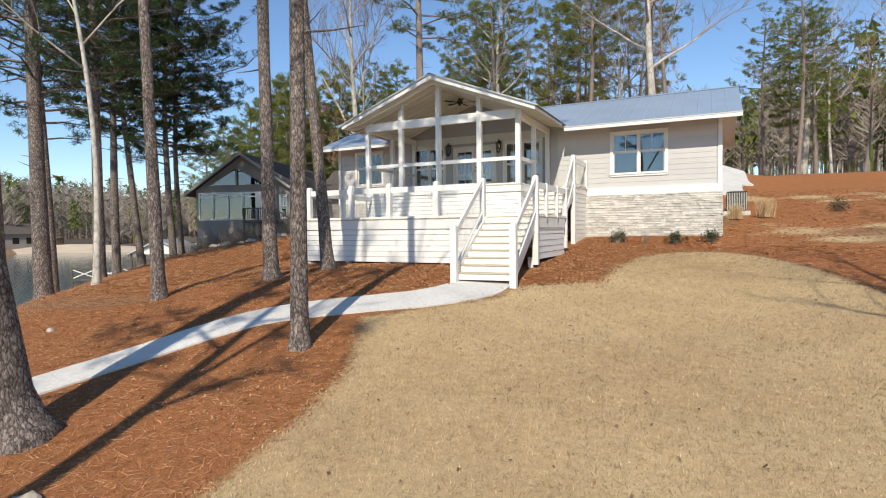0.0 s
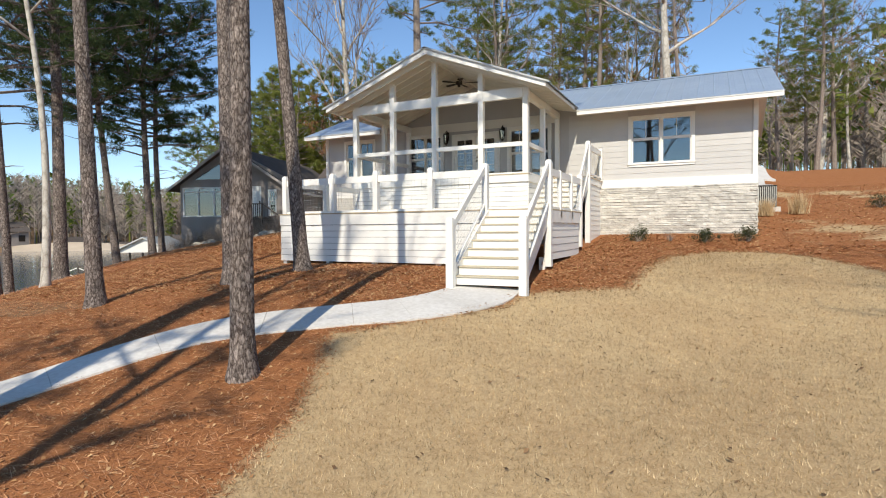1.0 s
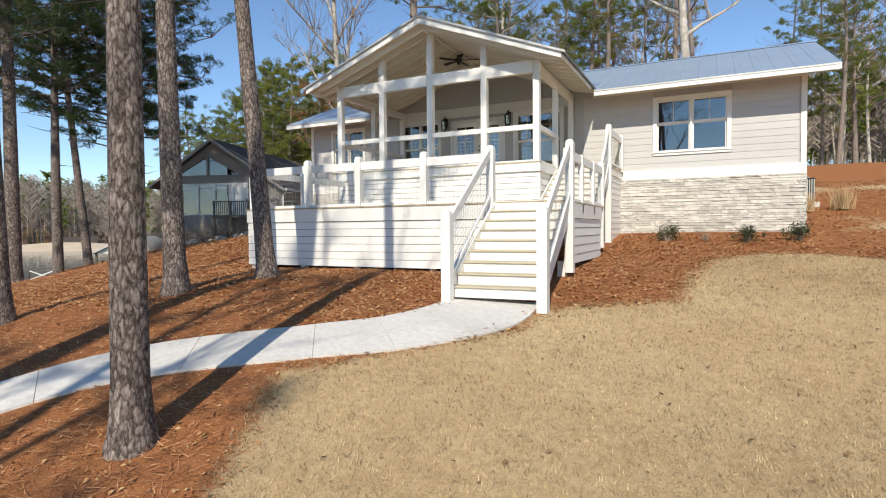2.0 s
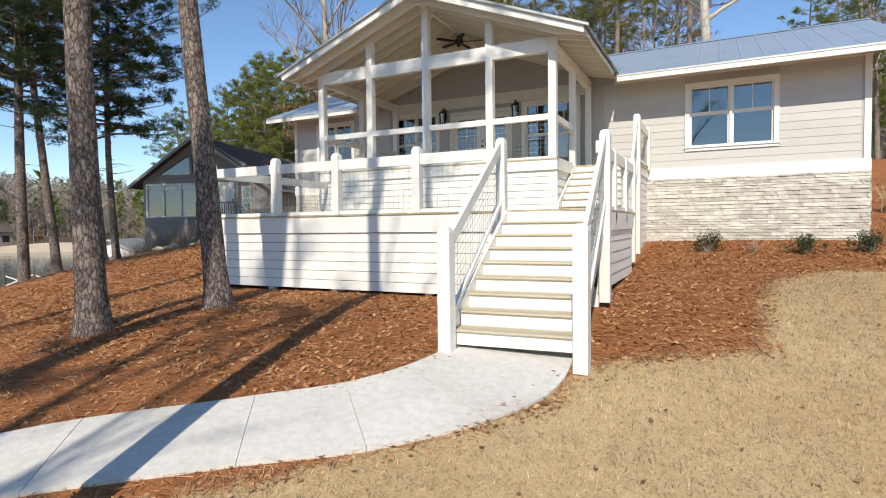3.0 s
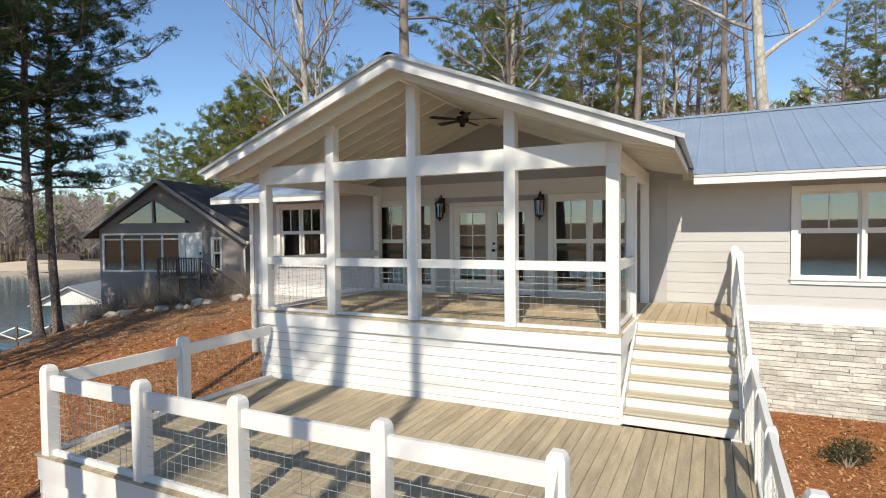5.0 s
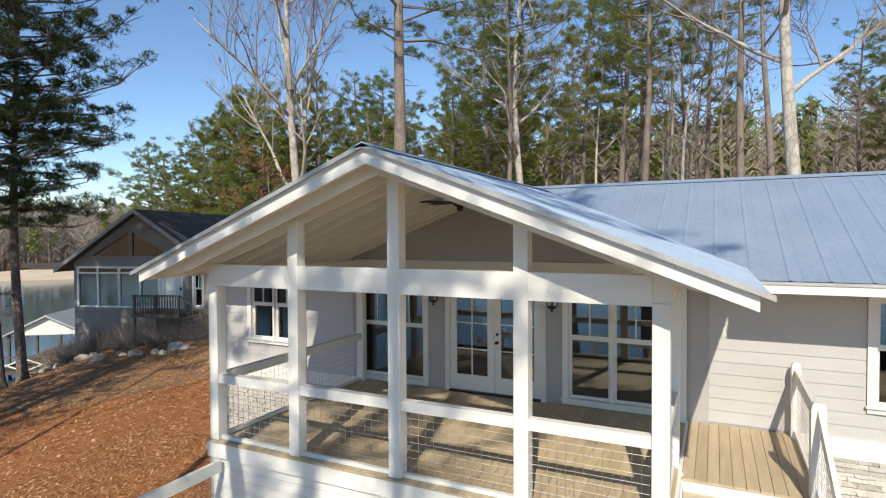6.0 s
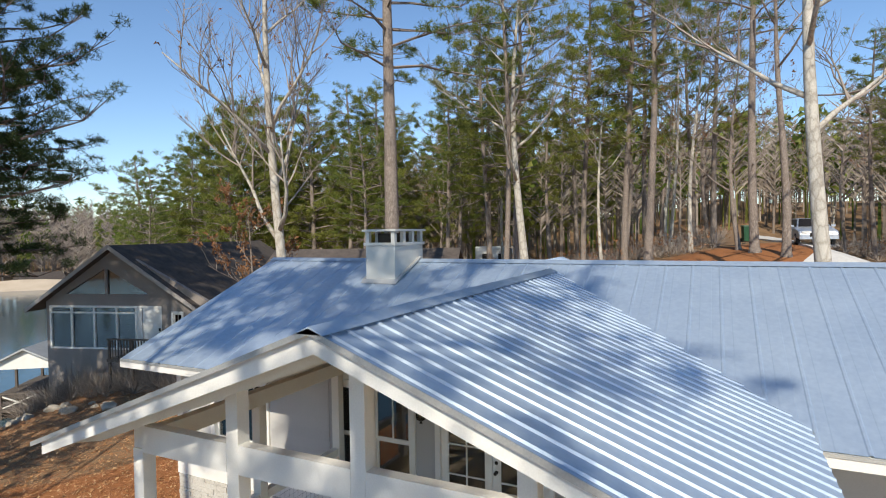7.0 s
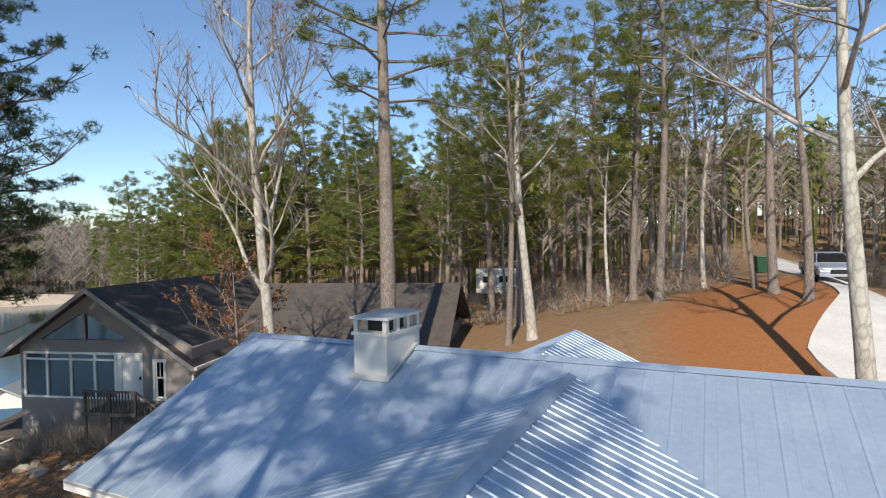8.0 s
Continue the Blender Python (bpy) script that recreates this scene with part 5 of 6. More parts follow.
for x, y, k, s in ((-7.6, 31.5, P_D, 0.95), (1.3, 31, P_D, 1.0), (-2.2, 36, P_D, 1.0), (6.2, 40, P_D, 1.0), (-11.0, 40, P_D, 1.0), (19.5, 50, P_D, 0.9),
                   (-38, 46, P_E, 1.0), (-46, 50, P_E, 1.05), (-24, 46, P_E, 1.0), (-19, 50, P_E, 0.95), (-31, 56, P_E, 1.1), (-14, 56, P_E, 1.1), (-40, 60, P_E, 1.1), (-52, 44, P_E, 0.9), (-8, 60, P_E, 1.1), (-26, 64, P_E, 1.2), (-31, 33, P_E, 1.05), (-27, 37, P_E, 1.15), (-36, 34, P_E, 1.1), (-22, 41, P_E, 1.1), (-40, 41, P_E, 1.2)):
    planted(k, x, y, rp.uniform(0, 360), s)
taken = [(-6, 16), (3, 28), (8, 27), (9, 26), (9, 16), (20, 45)]
count = 0
while count < 62:
    y = 29 + 75 * rp.random() ** 1.5
    x = rp.uniform(-20 - (y - 29) * 0.55, 30 + (y - 29) * 0.7)
    drive = 7.6 < x - 0.03 * (y - 35) < 15.5 and y < 60
    right_open = x > 13 and y < 44
    if drive or right_open or bank(x, y) > -3 or min(math.hypot(x - a, y - b) for a, b in taken) < 1.9 or (-24 < x < -9 and y < 44):
        continue
    taken.append((x, y))
    kind = rp.choice((H_A, H_B, H_A, H_C)) if x > 14 else rp.choice((P_A, P_B, H_A, H_A, H_B, H_B, H_C, H_C, H_C, H_C))
    planted(kind, x, y, rp.uniform(0, 360), rp.uniform(0.75, 1.15))
    count += 1
# first two stand out of view at the right, added to shade the bank
for x, y, k, s in ((23.5, -2.5, H_A, 0.9), (27, 1, H_B, 1.1), (18.5, 36, P_A, 0.8), (20.5, 41, P_C, 1.0), (24, 41, H_B, 1.1), (26, 36, H_A, 0.95), (29, 40, H_A, 1.1), (31, 34, H_B, 1.2), (27.5, 44, H_B, 1.0), (22.5, 46, H_C, 1.2), (33, 44, H_A, 1.2), (17, 47, P_A, 0.8)):
    planted(k, x, y, rp.uniform(0, 360), s)

# ---- far woods, brush ----
gf = np.random.default_rng(3)


def far_tree_soup(xy, hmin, hmax, green):
    """Distant trees: a slim trunk with tapering sprays of twig or needle."""
    tris = []
    for x, y in xy:
        z0 = gz(x, y) - 0.3
        h = gf.uniform(hmin, hmax)
        r0 = 0.012 * h
        a = gf.uniform(0, 3.14)
        dx, dy = math.cos(a) * r0, math.sin(a) * r0
        top = (x + gf.uniform(-0.4, 0.4), y + gf.uniform(-0.4, 0.4), z0 + h)
        tris.append([(x - dx, y - dy, z0), (x + dx, y + dy, z0), top])
        n = 150 if green else 80
        f = gf.uniform(0.42 if green else 0.3, 1.0, n)
        ang = gf.uniform(0, 6.28, n)
        L = h * (0.2 if green else 0.2) * (1.15 - f) ** 0.6 * gf.uniform(0.5, 1.2, n)
        for i in range(n):
            cx, cy, cz = x + (top[0] - x) * f[i], y + (top[1] - y) * f[i], z0 + h * f[i]
            ux, uy = math.cos(ang[i]), math.sin(ang[i])
            if green:
                q = gf.uniform(0.3, 1.0)
                c = np.array([cx + ux * L[i] * q, cy + uy * L[i] * q, cz + L[i] * 0.2])
                w = 0.03 * h
                tris.append([c + gf.normal(size=3) * w, c + gf.normal(size=3) * w, c + gf.normal(size=3) * w * 0.7])
            else:
                tris.append([(cx, cy, cz), (cx, cy, cz + 0.014 * h), (cx + ux * L[i], cy + uy * L[i], cz + L[i] * gf.uniform(0.5, 1.4))])
    return np.array(tris, float)


def scatter(n, fx, fy, ok):
    out = []
    while len(out) < n:
        x, y = fx(), fy()
        if ok(x, y):
            out.append((x, y))
    return out


back = scatter(2600, lambda: gf.uniform(-90, 130), lambda: gf.uniform(52, 190), lambda x, y: bank(x, y) < -8 and not (6 < x - 0.04 * y < 15 and y < 78))
across = scatter(2600, lambda: gf.uniform(-260, -20), lambda: gf.uniform(-130, 250), lambda x, y: 153 < math.hypot(x - 5, y + 3) < 235 and bank(x, y) > 12)
tagged(new("far_bare_woods", soup("far_bare_woods", far_tree_soup(back[:1900] + across[:2250], 11, 18, False), 3, TWIGS)), "distant leafless grey-brown woods on the hills", "woods", kind="stuff")
tagged(new("far_pine_woods", soup("far_pine_woods", far_tree_soup(back[1900:] + across[2250:], 11, 19, True), 3, NEEDLES)), "distant green pines among the bare woods", "woods", kind="stuff")

brush = scatter(2200, lambda: gf.uniform(-45, 40), lambda: gf.uniform(29, 75), lambda x, y: bank(x, y) < -2 and not 6.5 < x - 0.03 * (y - 35) < 16 and not (x > 12 and y < 42) and not (-26 < x < -9 and y < 42))
bc = np.array([(x, y, gz(x, y)) for x, y in brush])
bt = shards(gf, bc, 16, 1.5, 0.025, 1.1)
tagged(new("undergrowth", soup("undergrowth", bt, 3, TWIGS)), "tangled leafless undergrowth between the trunks", "brush", kind="stuff")
lc = bc[gf.integers(0, len(bc), 420)] + np.array([0, 0, 0.8])
lc = np.repeat(lc, 20, 0) + gf.normal(size=(420 * 20, 3)) * np.array([0.7, 0.7, 0.5])
tagged(new("dry_leaf_thicket", soup("dry_leaf_thicket", shards(gf, lc, 2, 0.16, 0.1, 0), 3, BEECH)), "thicket of young beech holding rusty dry leaves", "brush", kind="stuff")


# ---- walk and driveway ----
def ribbon(centre, widths, n):
    """Evenly spaced pairs of edge points along a smooth line."""
    c = [Vector(p) for p in centre]
    pts = []
    for i in range(len(c) - 1):
        p0, p1, p2, p3 = c[max(i - 1, 0)], c[i], c[i + 1], c[min(i + 2, len(c) - 1)]
        for k in range(24):
            t = k / 24
            q = 0.5 * ((2 * p1) + (p2 - p0) * t + (2 * p0 - 5 * p1 + 4 * p2 - p3) * t * t + (3 * p1 - p0 - 3 * p2 + p3) * t ** 3)
            pts.append((q, widths[i] + (widths[i + 1] - widths[i]) * t))
    pts.append((c[-1], widths[-1]))
    step = (len(pts) - 1) / n
    out = []
    for k in range(n + 1):
        i = min(len(pts) - 1, round(k * step))
        a, b = pts[max(i - 2, 0)][0], pts[min(i + 2, len(pts) - 1)][0]
        d = (b - a).normalized()
        s = Vector((d.y, -d.x)) * pts[i][1] / 2
        out.append((pts[i][0] - s, pts[i][0] + s))
    return out


def slabs(parent, edges, per, lift, gap=0.008):
    """Concrete slabs along a ribbon, with tooled joints between them."""
    for k in range(0, len(edges) - 1, per):
        seg = edges[k:k + per + 1]
        if len(seg) < 2:
            break
        m = Mesh()
        n = len(seg)
        for i, (a, b) in enumerate(seg):
            if i == n - 1:
                a, b = a.lerp(seg[i - 1][0], gap / 0.3), b.lerp(seg[i - 1][1], gap / 0.3)
            for j in range(5):
                p = a.lerp(b, j / 4)
                z = gz(p.x, p.y) + lift
                m.v += [(p.x, p.y, z), (p.x, p.y, z - 0.12)]
        for i in range(n - 1):
            for j in range(4):
                q, s = (i * 5 + j) * 2, ((i + 1) * 5 + j) * 2
                m.f.append((q, q + 2, s + 2, s))
            for j in (0, 4):
                q, s = (i * 5 + j) * 2, ((i + 1) * 5 + j) * 2
                m.f.append((q, s, s + 1, q + 1))
        for i in (0, n - 1):
            for j in range(4):
                q = (i * 5 + j) * 2
                m.f.append((q, q + 1, q + 3, q + 2))
        part("slab", m, CONCRETE, parent)


walkway = thing("pavement_walk", "curving pale concrete garden walk", "path", kind="structure")
WALK_EDGES = ribbon([(7.34, -5.9), (7.3, -6.8), (6.72, -7.8), (5.78, -8.55), (4.08, -9.85), (3.1, -11.55), (2.45, -13.4), (2.0, -16.5), (1.5, -22)], [1.36, 1.46, 1.2, 1.05, 1.0, 1.0, 1.0, 1.0, 1.0], 66)
slabs(walkway, WALK_EDGES, 6, 0.03)
driveway = thing("road_driveway", "pale concrete driveway climbing behind the house", "driveway", kind="structure")
slabs(driveway, ribbon([(13.0, 16.2), (12.2, 18.4), (11.5, 21), (12.3, 27), (11.8, 33), (10.6, 40), (10.4, 48), (12, 62), (20, 75)], [1.6, 3.4, 6.0, 3.6, 3.2, 3.0, 3.0, 3.5, 4.0], 72), 4, 0.11)


# ---- neighbour's house ----
TAUPE_TRIM = material("taupe_trim_paint", (0.33, 0.3, 0.27), (0.42, 0.385, 0.35), 1.5, 0.7, bump=0.1)
nb = thing("neighbour_house", "taupe stucco lake house with steep gable and dark shingle roof", "house", (-19.7, 13.0, 0), 16.8)


def n_hole_wall():
    m = Mesh()
    for u0, u1, z0, z1 in wall_with_holes(-3.9, 4.75, -4.6, 1.75, [(-3.72, 2.35, -0.62, 1.5), (2.87, 3.5, -0.6, 1.25)]):
        m.box(u0, u1, 0, 0.2, z0, z1)
    return m


part("wall", welded(n_hole_wall(), "wall", STUCCO), STUCCO, nb)
part("wall", Mesh().box(-3.9, -3.7, 0.2, 13, -4.6, 1.75), STUCCO, nb)
part("wall", Mesh().box(4.55, 4.75, 0.2, 13, -4.6, 1.75), STUCCO, nb)
part("wall", Mesh().box(-3.9, 4.75, 13, 13.2, -4.6, 1.75), STUCCO, nb)
# gable with a triangular pair of lights
gm = Mesh()
gm.prism([(-3.9, 0, 1.75), (-3.12, 0, 1.95), (-0.58, 0, 3.42), (0.0, 0, 4.28)], (0, 0.2, 0))
gm.prism([(-3.9, 0, 1.75), (4.75, 0, 1.75), (4.4, 0, 1.95), (-3.12, 0, 1.95)], (0, 0.2, 0))
gm.prism([(4.4, 0, 1.95), (0.0, 0, 4.28), (-0.58, 0, 3.42), (1.95, 0, 1.95)], (0, 0.2, 0))
part("gable_wall", gm, STUCCO, nb)
tw = new("gable_window")
tw.parent = nb
fm = Mesh()
for a, b in (((-3.1, 1.97), (-0.58, 3.4)), ((-0.58, 3.4), (1.93, 1.97)), ((-3.1, 1.99), (1.93, 1.99)), ((-0.58, 1.97), (-0.58, 3.38))):
    fm.beam((a[0], 0.05, a[1]), (b[0], 0.05, b[1]), 0.12, 0.09, (0, 1, 0))
part("frame", fm, STUCCO, tw)
for ring in ([(-3.0, 1.99), (-0.6, 1.99), (-0.6, 3.36)], [(-0.56, 1.99), (1.85, 1.99), (-0.56, 3.36)]):
    part("pane", Mesh().prism([(x, 0.1, z) for x, z in ring], (0, 0.01, 0)), GLASS, tw).visible_shadow = False
pw = new("porch_window")
pw.parent = nb
fm = Mesh()
xs = [-3.72, -2.55, -1.32, -0.1, 0.95]
for x in xs:
    fm.box(x, x + 0.1, -0.02, 0.12, -0.62, 1.5)
fm.box(-3.62, 2.35, -0.018, 0.12, 1.4, 1.5).box(-3.62, 1.0, -0.018, 0.12, -0.62, -0.54).box(-3.62, 1.0, -0.016, 0.1, 1.12, 1.2)
part("frame", fm, WHITE, pw)
for a, b in zip(xs, xs[1:]):
    part("pane", Mesh().box(a + 0.1, b, 0.05, 0.06, -0.54, 1.12), GLASS, pw).visible_shadow = False
    part("pane", Mesh().box(a + 0.1, b, 0.05, 0.06, 1.2, 1.4), GLASS, pw).visible_shadow = False
nd = new("door")
nd.parent = nb
part("leaf", Mesh().box(1.05, 1.3, 0.02, 0.08, -0.62, 1.4).box(1.34, 2.35, 0.02, 0.08, -0.62, 1.4), WHITE, nd, "white panelled door")
part("handle", Mesh().box(2.2, 2.26, -0.04, 0.02, 0.3, 0.45), DARK_METAL, nd)
window_unit(nb, 2.87, 3.5, -0.6, 1.25, 0, 1, "side_window")
part("interior_floor", Mesh().box(-3.7, 4.55, 0.2, 6, -0.75, -0.65), TREAD_WOOD, nb)
part("interior_wall", Mesh().box(-3.7, 4.55, 5.0, 5.1, -0.65, 1.75), ROOM, nb)
nroof = part("roof", Mesh().prism([(-4.6, -0.5, 1.35), (0, -0.5, 4.42), (5.15, -0.5, 1.0), (5.15, -0.5, 0.88), (0, -0.5, 4.28), (-4.6, -0.5, 1.22)], (0, 15, 0)), SHINGLE, nb, "dark brown shingle roof")
for a, b in (((-4.6, 1.26), (0, 4.33)), ((5.15, 0.92), (0, 4.33))):
    part("rake_board", Mesh().prism([(a[0], -0.54, a[1] - 0.08), (a[0], -0.54, a[1] + 0.12), (b[0], -0.54, b[1] + 0.12), (b[0], -0.54, b[1] - 0.1)], (0, 0.035, 0)), TAUPE_TRIM, nroof)
part("gutter", Mesh().box(5.15, 5.3, -0.5, 14.4, 0.9, 1.03), WHITE, nroof)
part("downpipe", Mesh().tube([(5.22, -0.4, 0.9), (4.85, -0.1, 0.6), (4.85, -0.1, -3.5)], [0.05] * 3, 6), WHITE, nb)
# lower cross wing with its own dark roof
part("wing_wall", Mesh().box(4.75, 15, 4.5, 13, -4.6, 1.4), STUCCO, nb)
part("wing_roof", Mesh().prism([(4.0, 3.9, 1.3), (4.0, 8.75, 3.9), (4.0, 13.6, 1.3), (4.0, 13.6, 1.18), (4.0, 8.75, 3.76), (4.0, 3.9, 1.18)], (11.6, 0, 0)), SHINGLE, nb)
# back stoop
stoop = new("stoop")
stoop.parent = nb
WOOD_GREY = material("weathered_grey_rail", (0.07, 0.055, 0.045), (0.15, 0.125, 0.1), 3.0, 0.9)
part("platform", Mesh().box(0.7, 3.2, -1.6, -0.02, -0.85, -0.7), WOOD_GREY, stoop)
for x in (0.75, 1.9, 3.1):
    part("post", Mesh().box(x, x + 0.1, -1.58, -1.48, -4.6, 0.2), WOOD_GREY, stoop)
part("rail", Mesh().box(0.7, 3.2, -1.58, -1.5, 0.15, 0.22), WOOD_GREY, stoop)
for i in range(17):
    part("baluster", Mesh().box(0.8 + i * 0.145, 0.84 + i * 0.145, -1.56, -1.52, -0.7, 0.15), WOOD_GREY, stoop)
for i in range(9):
    part("step", Mesh().box(3.2 + i * 0.28, 3.5 + i * 0.28, -1.55, -0.5, -0.95 - i * 0.19, -0.9 - i * 0.19), WOOD_GREY, stoop)
    part("baluster", Mesh().box(3.3 + i * 0.28, 3.34 + i * 0.28, -1.56, -1.52, -0.9 - i * 0.19, 0.0 - i * 0.19), WOOD_GREY, stoop)
part("rail", Mesh().rail((3.2, -1.54, 0.18), (5.75, -1.54, -1.55), 0.07, 0.08), WOOD_GREY, stoop)

# boathouse and dock on the lake
boat = thing("boathouse", "low white-gabled boathouse on posts over the lake", "boathouse", (-34.6, 18.0, -6), 35)
part("roof", Mesh().prism([(-2.6, -3, 2.6), (0, -3, 3.9), (2.6, -3, 2.6), (2.6, -3, 2.5), (0, -3, 3.78), (-2.6, -3, 2.5)], (0, 7, 0)), GREY_METAL, boat)
part("gable", Mesh().prism([(-2.4, -2.7, 2.55), (2.4, -2.7, 2.55), (0, -2.7, 3.75)], (0, 0.1, 0)), WHITE, boat)
part("deck", Mesh().box(-2.6, 2.6, -3, 4, 0.45, 0.6), WOOD_GREY, boat)
for x in (-2.4, 2.3):
    for y in (-2.8, 0.5, 3.7):
        part("post", Mesh().box(x, x + 0.14, y, y + 0.14, -1.5, 2.6), WOOD_GREY, boat)
for x in (-2.4, 2.3):
    part("brace", Mesh().beam((x, -2.7, -0.5), (x, 0.5, 0.5), 0.05, 0.12), CREAM, boat)
dock = thing("dock", "weathered wooden dock with cross-braced railing beside the boathouse", "dock", (-33.6, 14.2, -6), 35)
part("platform", Mesh().box(-5, 3.5, -1.2, 1.2, 0.45, 0.6), WOOD_GREY, dock)
for x in (-5, -3, -1, 1):
    part("post", Mesh().box(x, x + 0.12, -1.2, -1.08, -1.5, 1.5), WOOD_GREY, dock)
    for za, zb, yy in ((0.62, 1.42, -1.14), (1.42, 0.62, -1.11)):
        part("cross_brace", Mesh().beam((x, yy, za), (x + 2, yy, zb), 0.03, 0.08), CREAM, dock)
part("rail", Mesh().box(-5, 3.1, -1.2, -1.08, 1.5, 1.57), WOOD_GREY, dock)

# far shore: sand strip and small cottages
SAND = material("pale_shore_sand", (0.45, 0.36, 0.26), (0.58, 0.48, 0.36), 0.3, 0.95, space="World")
sand = Mesh()
for k in range(60):
    a = radians(112 + k * 1.8)
    for w, z in ((142, -6.15), (149, -4.5 + 0.5 * math.sin(k * 0.9))):
        ww = w + 2.5 * math.sin(k * 0.55)
        sand.v.append((5 + ww * math.cos(a), -3 + ww * math.sin(a), z))
sand.f = [(2 * i, 2 * i + 2, 2 * i + 3, 2 * i + 1) for i in range(59)]
tagged(new("ground_far_shore", sand.data("ground_far_shore", SAND)), "pale sandy bank along the far shore", "shore", kind="structure")
for a, s, mat in ((137, 1.0, WHITE), (143, 0.8, STUCCO), (148.5, 0.9, CREAM), (152, 1.0, WHITE), (158, 1.2, STUCCO)):
    x, y = 5 + 154 * math.cos(radians(a)), -3 + 154 * math.sin(radians(a))
    c = thing("cottage", "small pale cottage on the far shore", "house", (x, y, gz(x, y) - 0.3), a - 75, group="far cottages")
    part("wall", Mesh().box(-4 * s, 4 * s, -3 * s, 3 * s, 0, 3 * s), mat, c)
    part("roof", Mesh().prism([(-4.4 * s, -3.5 * s, 2.9 * s), (-4.4 * s, 0, 4.8 * s), (-4.4 * s, 3.5 * s, 2.9 * s)], (8.8 * s, 0, 0)), SHINGLE, c)
    for wx in (-2.5, 0, 2.3):
        part("window", Mesh().box(wx * s, wx * s + 1.1 * s, -3.02 * s, -2.9 * s, 1.0 * s, 2.2 * s), DARK_METAL, c)


# ---- small things in the yard ----
def shrub(at, s, seed):
    """A low twiggy evergreen shrub."""
    g = np.random.default_rng(seed)
    t = thing("shrub", "small dark evergreen shrub in the straw bed", "shrub", (*at, gz(*at)), group="foundation shrubs")
    m = Mesh()
    tips = []
    for k in range(16):
        a, e = g.uniform(0, 6.28), g.uniform(0.4, 1.4)
        p = Vector((math.cos(a) * math.cos(e), math.sin(a) * math.cos(e), math.sin(e))) * s * g.uniform(0.6, 1.0)
        m.tube([(0, 0, -0.05), p * 0.5 + Vector((0, 0, 0.03)), p], [0.008, 0.006, 0.002], 4)
        tips += [p * q for q in (0.55, 0.75, 0.9, 1.0)]
    part("stem_cluster", m, TWIGS, t)
    c = np.array(tips)
    c = np.repeat(c, 6, 0) + g.normal(size=(len(c) * 6, 3)) * s * 0.13
    c[:, 2] = np.maximum(c[:, 2], 0.02)
    part("foliage", soup("foliage", shards(g, c, 5, 0.05, 0.028, 0.3), 3, SHRUB), None, t)


for k, (x, y, s) in enumerate(((9.22, 2.15, 0.48), (11.12, 2.2, 0.42), (12.25, 2.3, 0.46), (17.2, 11, 0.6))):
    shrub((x, y), s, 60 + k)
tw_g = np.random.default_rng(8)
seedling = thing("twiggy_plant", "bare reddish twiggy seedling in the straw", "plant", (10.15, 2.2, gz(10.15, 2.2)))
part("stem_cluster", soup("stem_cluster", shards(tw_g, np.tile([[0, 0, 0.02]], (40, 1)), 1, 0.4, 0.012, 1.2), 3, TWIGS), None, seedling)
for k, (x, y, s) in enumerate(((14.3, 9.5, 1.0), (13.15, 9.0, 0.8))):
    g = np.random.default_rng(70 + k)
    t = thing("ornamental_grass", "clump of dry straw-coloured ornamental grass", "grass", (x, y, gz(x, y)), group="dry grasses")
    c = np.concatenate([g.normal(size=(420, 2)) * 0.12, np.zeros((420, 1))], 1)
    part("tuft", soup("tuft", shards(g, c, 1, 0.85 * s, 0.02, 2.2), 3, TALL_GRASS), None, t)

ac = thing("air_conditioner", "grey outdoor air conditioning unit beside the house wall", "appliance", (13.25, 11.0, gz(13.25, 11.0)))
part("pad", Mesh().box(-0.55, 0.55, -0.55, 0.55, -0.2, 0.1), CONCRETE, ac)
part("casing", bevelled(Mesh().box(-0.42, 0.42, -0.42, 0.42, 0.1, 1.0), "casing", DARK_METAL, 0.02), DARK_METAL, ac)
for i in range(12):
    part("fin", Mesh().box(-0.4 + i * 0.07, -0.37 + i * 0.07, -0.445, -0.42, 0.15, 0.94), WIRE, ac)
part("fan_guard", Mesh().lathe([(0.36, 1.0), (0.3, 1.04), (0.05, 1.05)], 14), WIRE, ac)


def stone_lump(at, s, seed, label):
    g = random.Random(seed)
    bm = bmesh.new()
    bmesh.ops.create_icosphere(bm, subdivisions=2, radius=1)
    for v in bm.verts:
        n = noise.noise(v.co * 1.3 + Vector((seed * 3.1, 0, 0)))
        v.co = Vector((v.co.x * s, v.co.y * s * 0.75, max(v.co.z, -0.5) * s * 0.6)) * (1 + 0.45 * n)
    m = bpy.data.meshes.new("rock")
    bm.to_mesh(m)
    bm.free()
    m.materials.append(ROCK)
    ob = new("rock", m)
    ob.matrix_world = pose(at[0], at[1], gz(*at) + 0.15 * s, 0, 0, g.uniform(0, 360))
    return tagged(ob, label, "rock", "loose rocks")


stone_lump((5.9, -15.2), 0.15, 1, "pale rounded rock lying in the pine straw")
stone_lump((-0.9, -11.2), 0.1, 2, "small pale rock in the pine straw")
rr = random.Random(9)
for k in range(34):
    f = rr.random()
    x, y = -22 + 13 * f + rr.uniform(-0.7, 0.7), 9.0 + 3.4 * f + rr.uniform(-0.6, 0.6)
    stone_lump((x, y), rr.uniform(0.12, 0.36), 10 + k, "tan field rock in the rubble edging by the neighbour's bank")
gb = np.random.default_rng(12)
bx = gb.uniform(-23.5, -12, 170)
by = 11.0 + (bx + 23.5) * 0.25 + gb.uniform(-1.2, 0.8, 170)
bcs = np.stack([bx, by, height(bx, by)], 1)
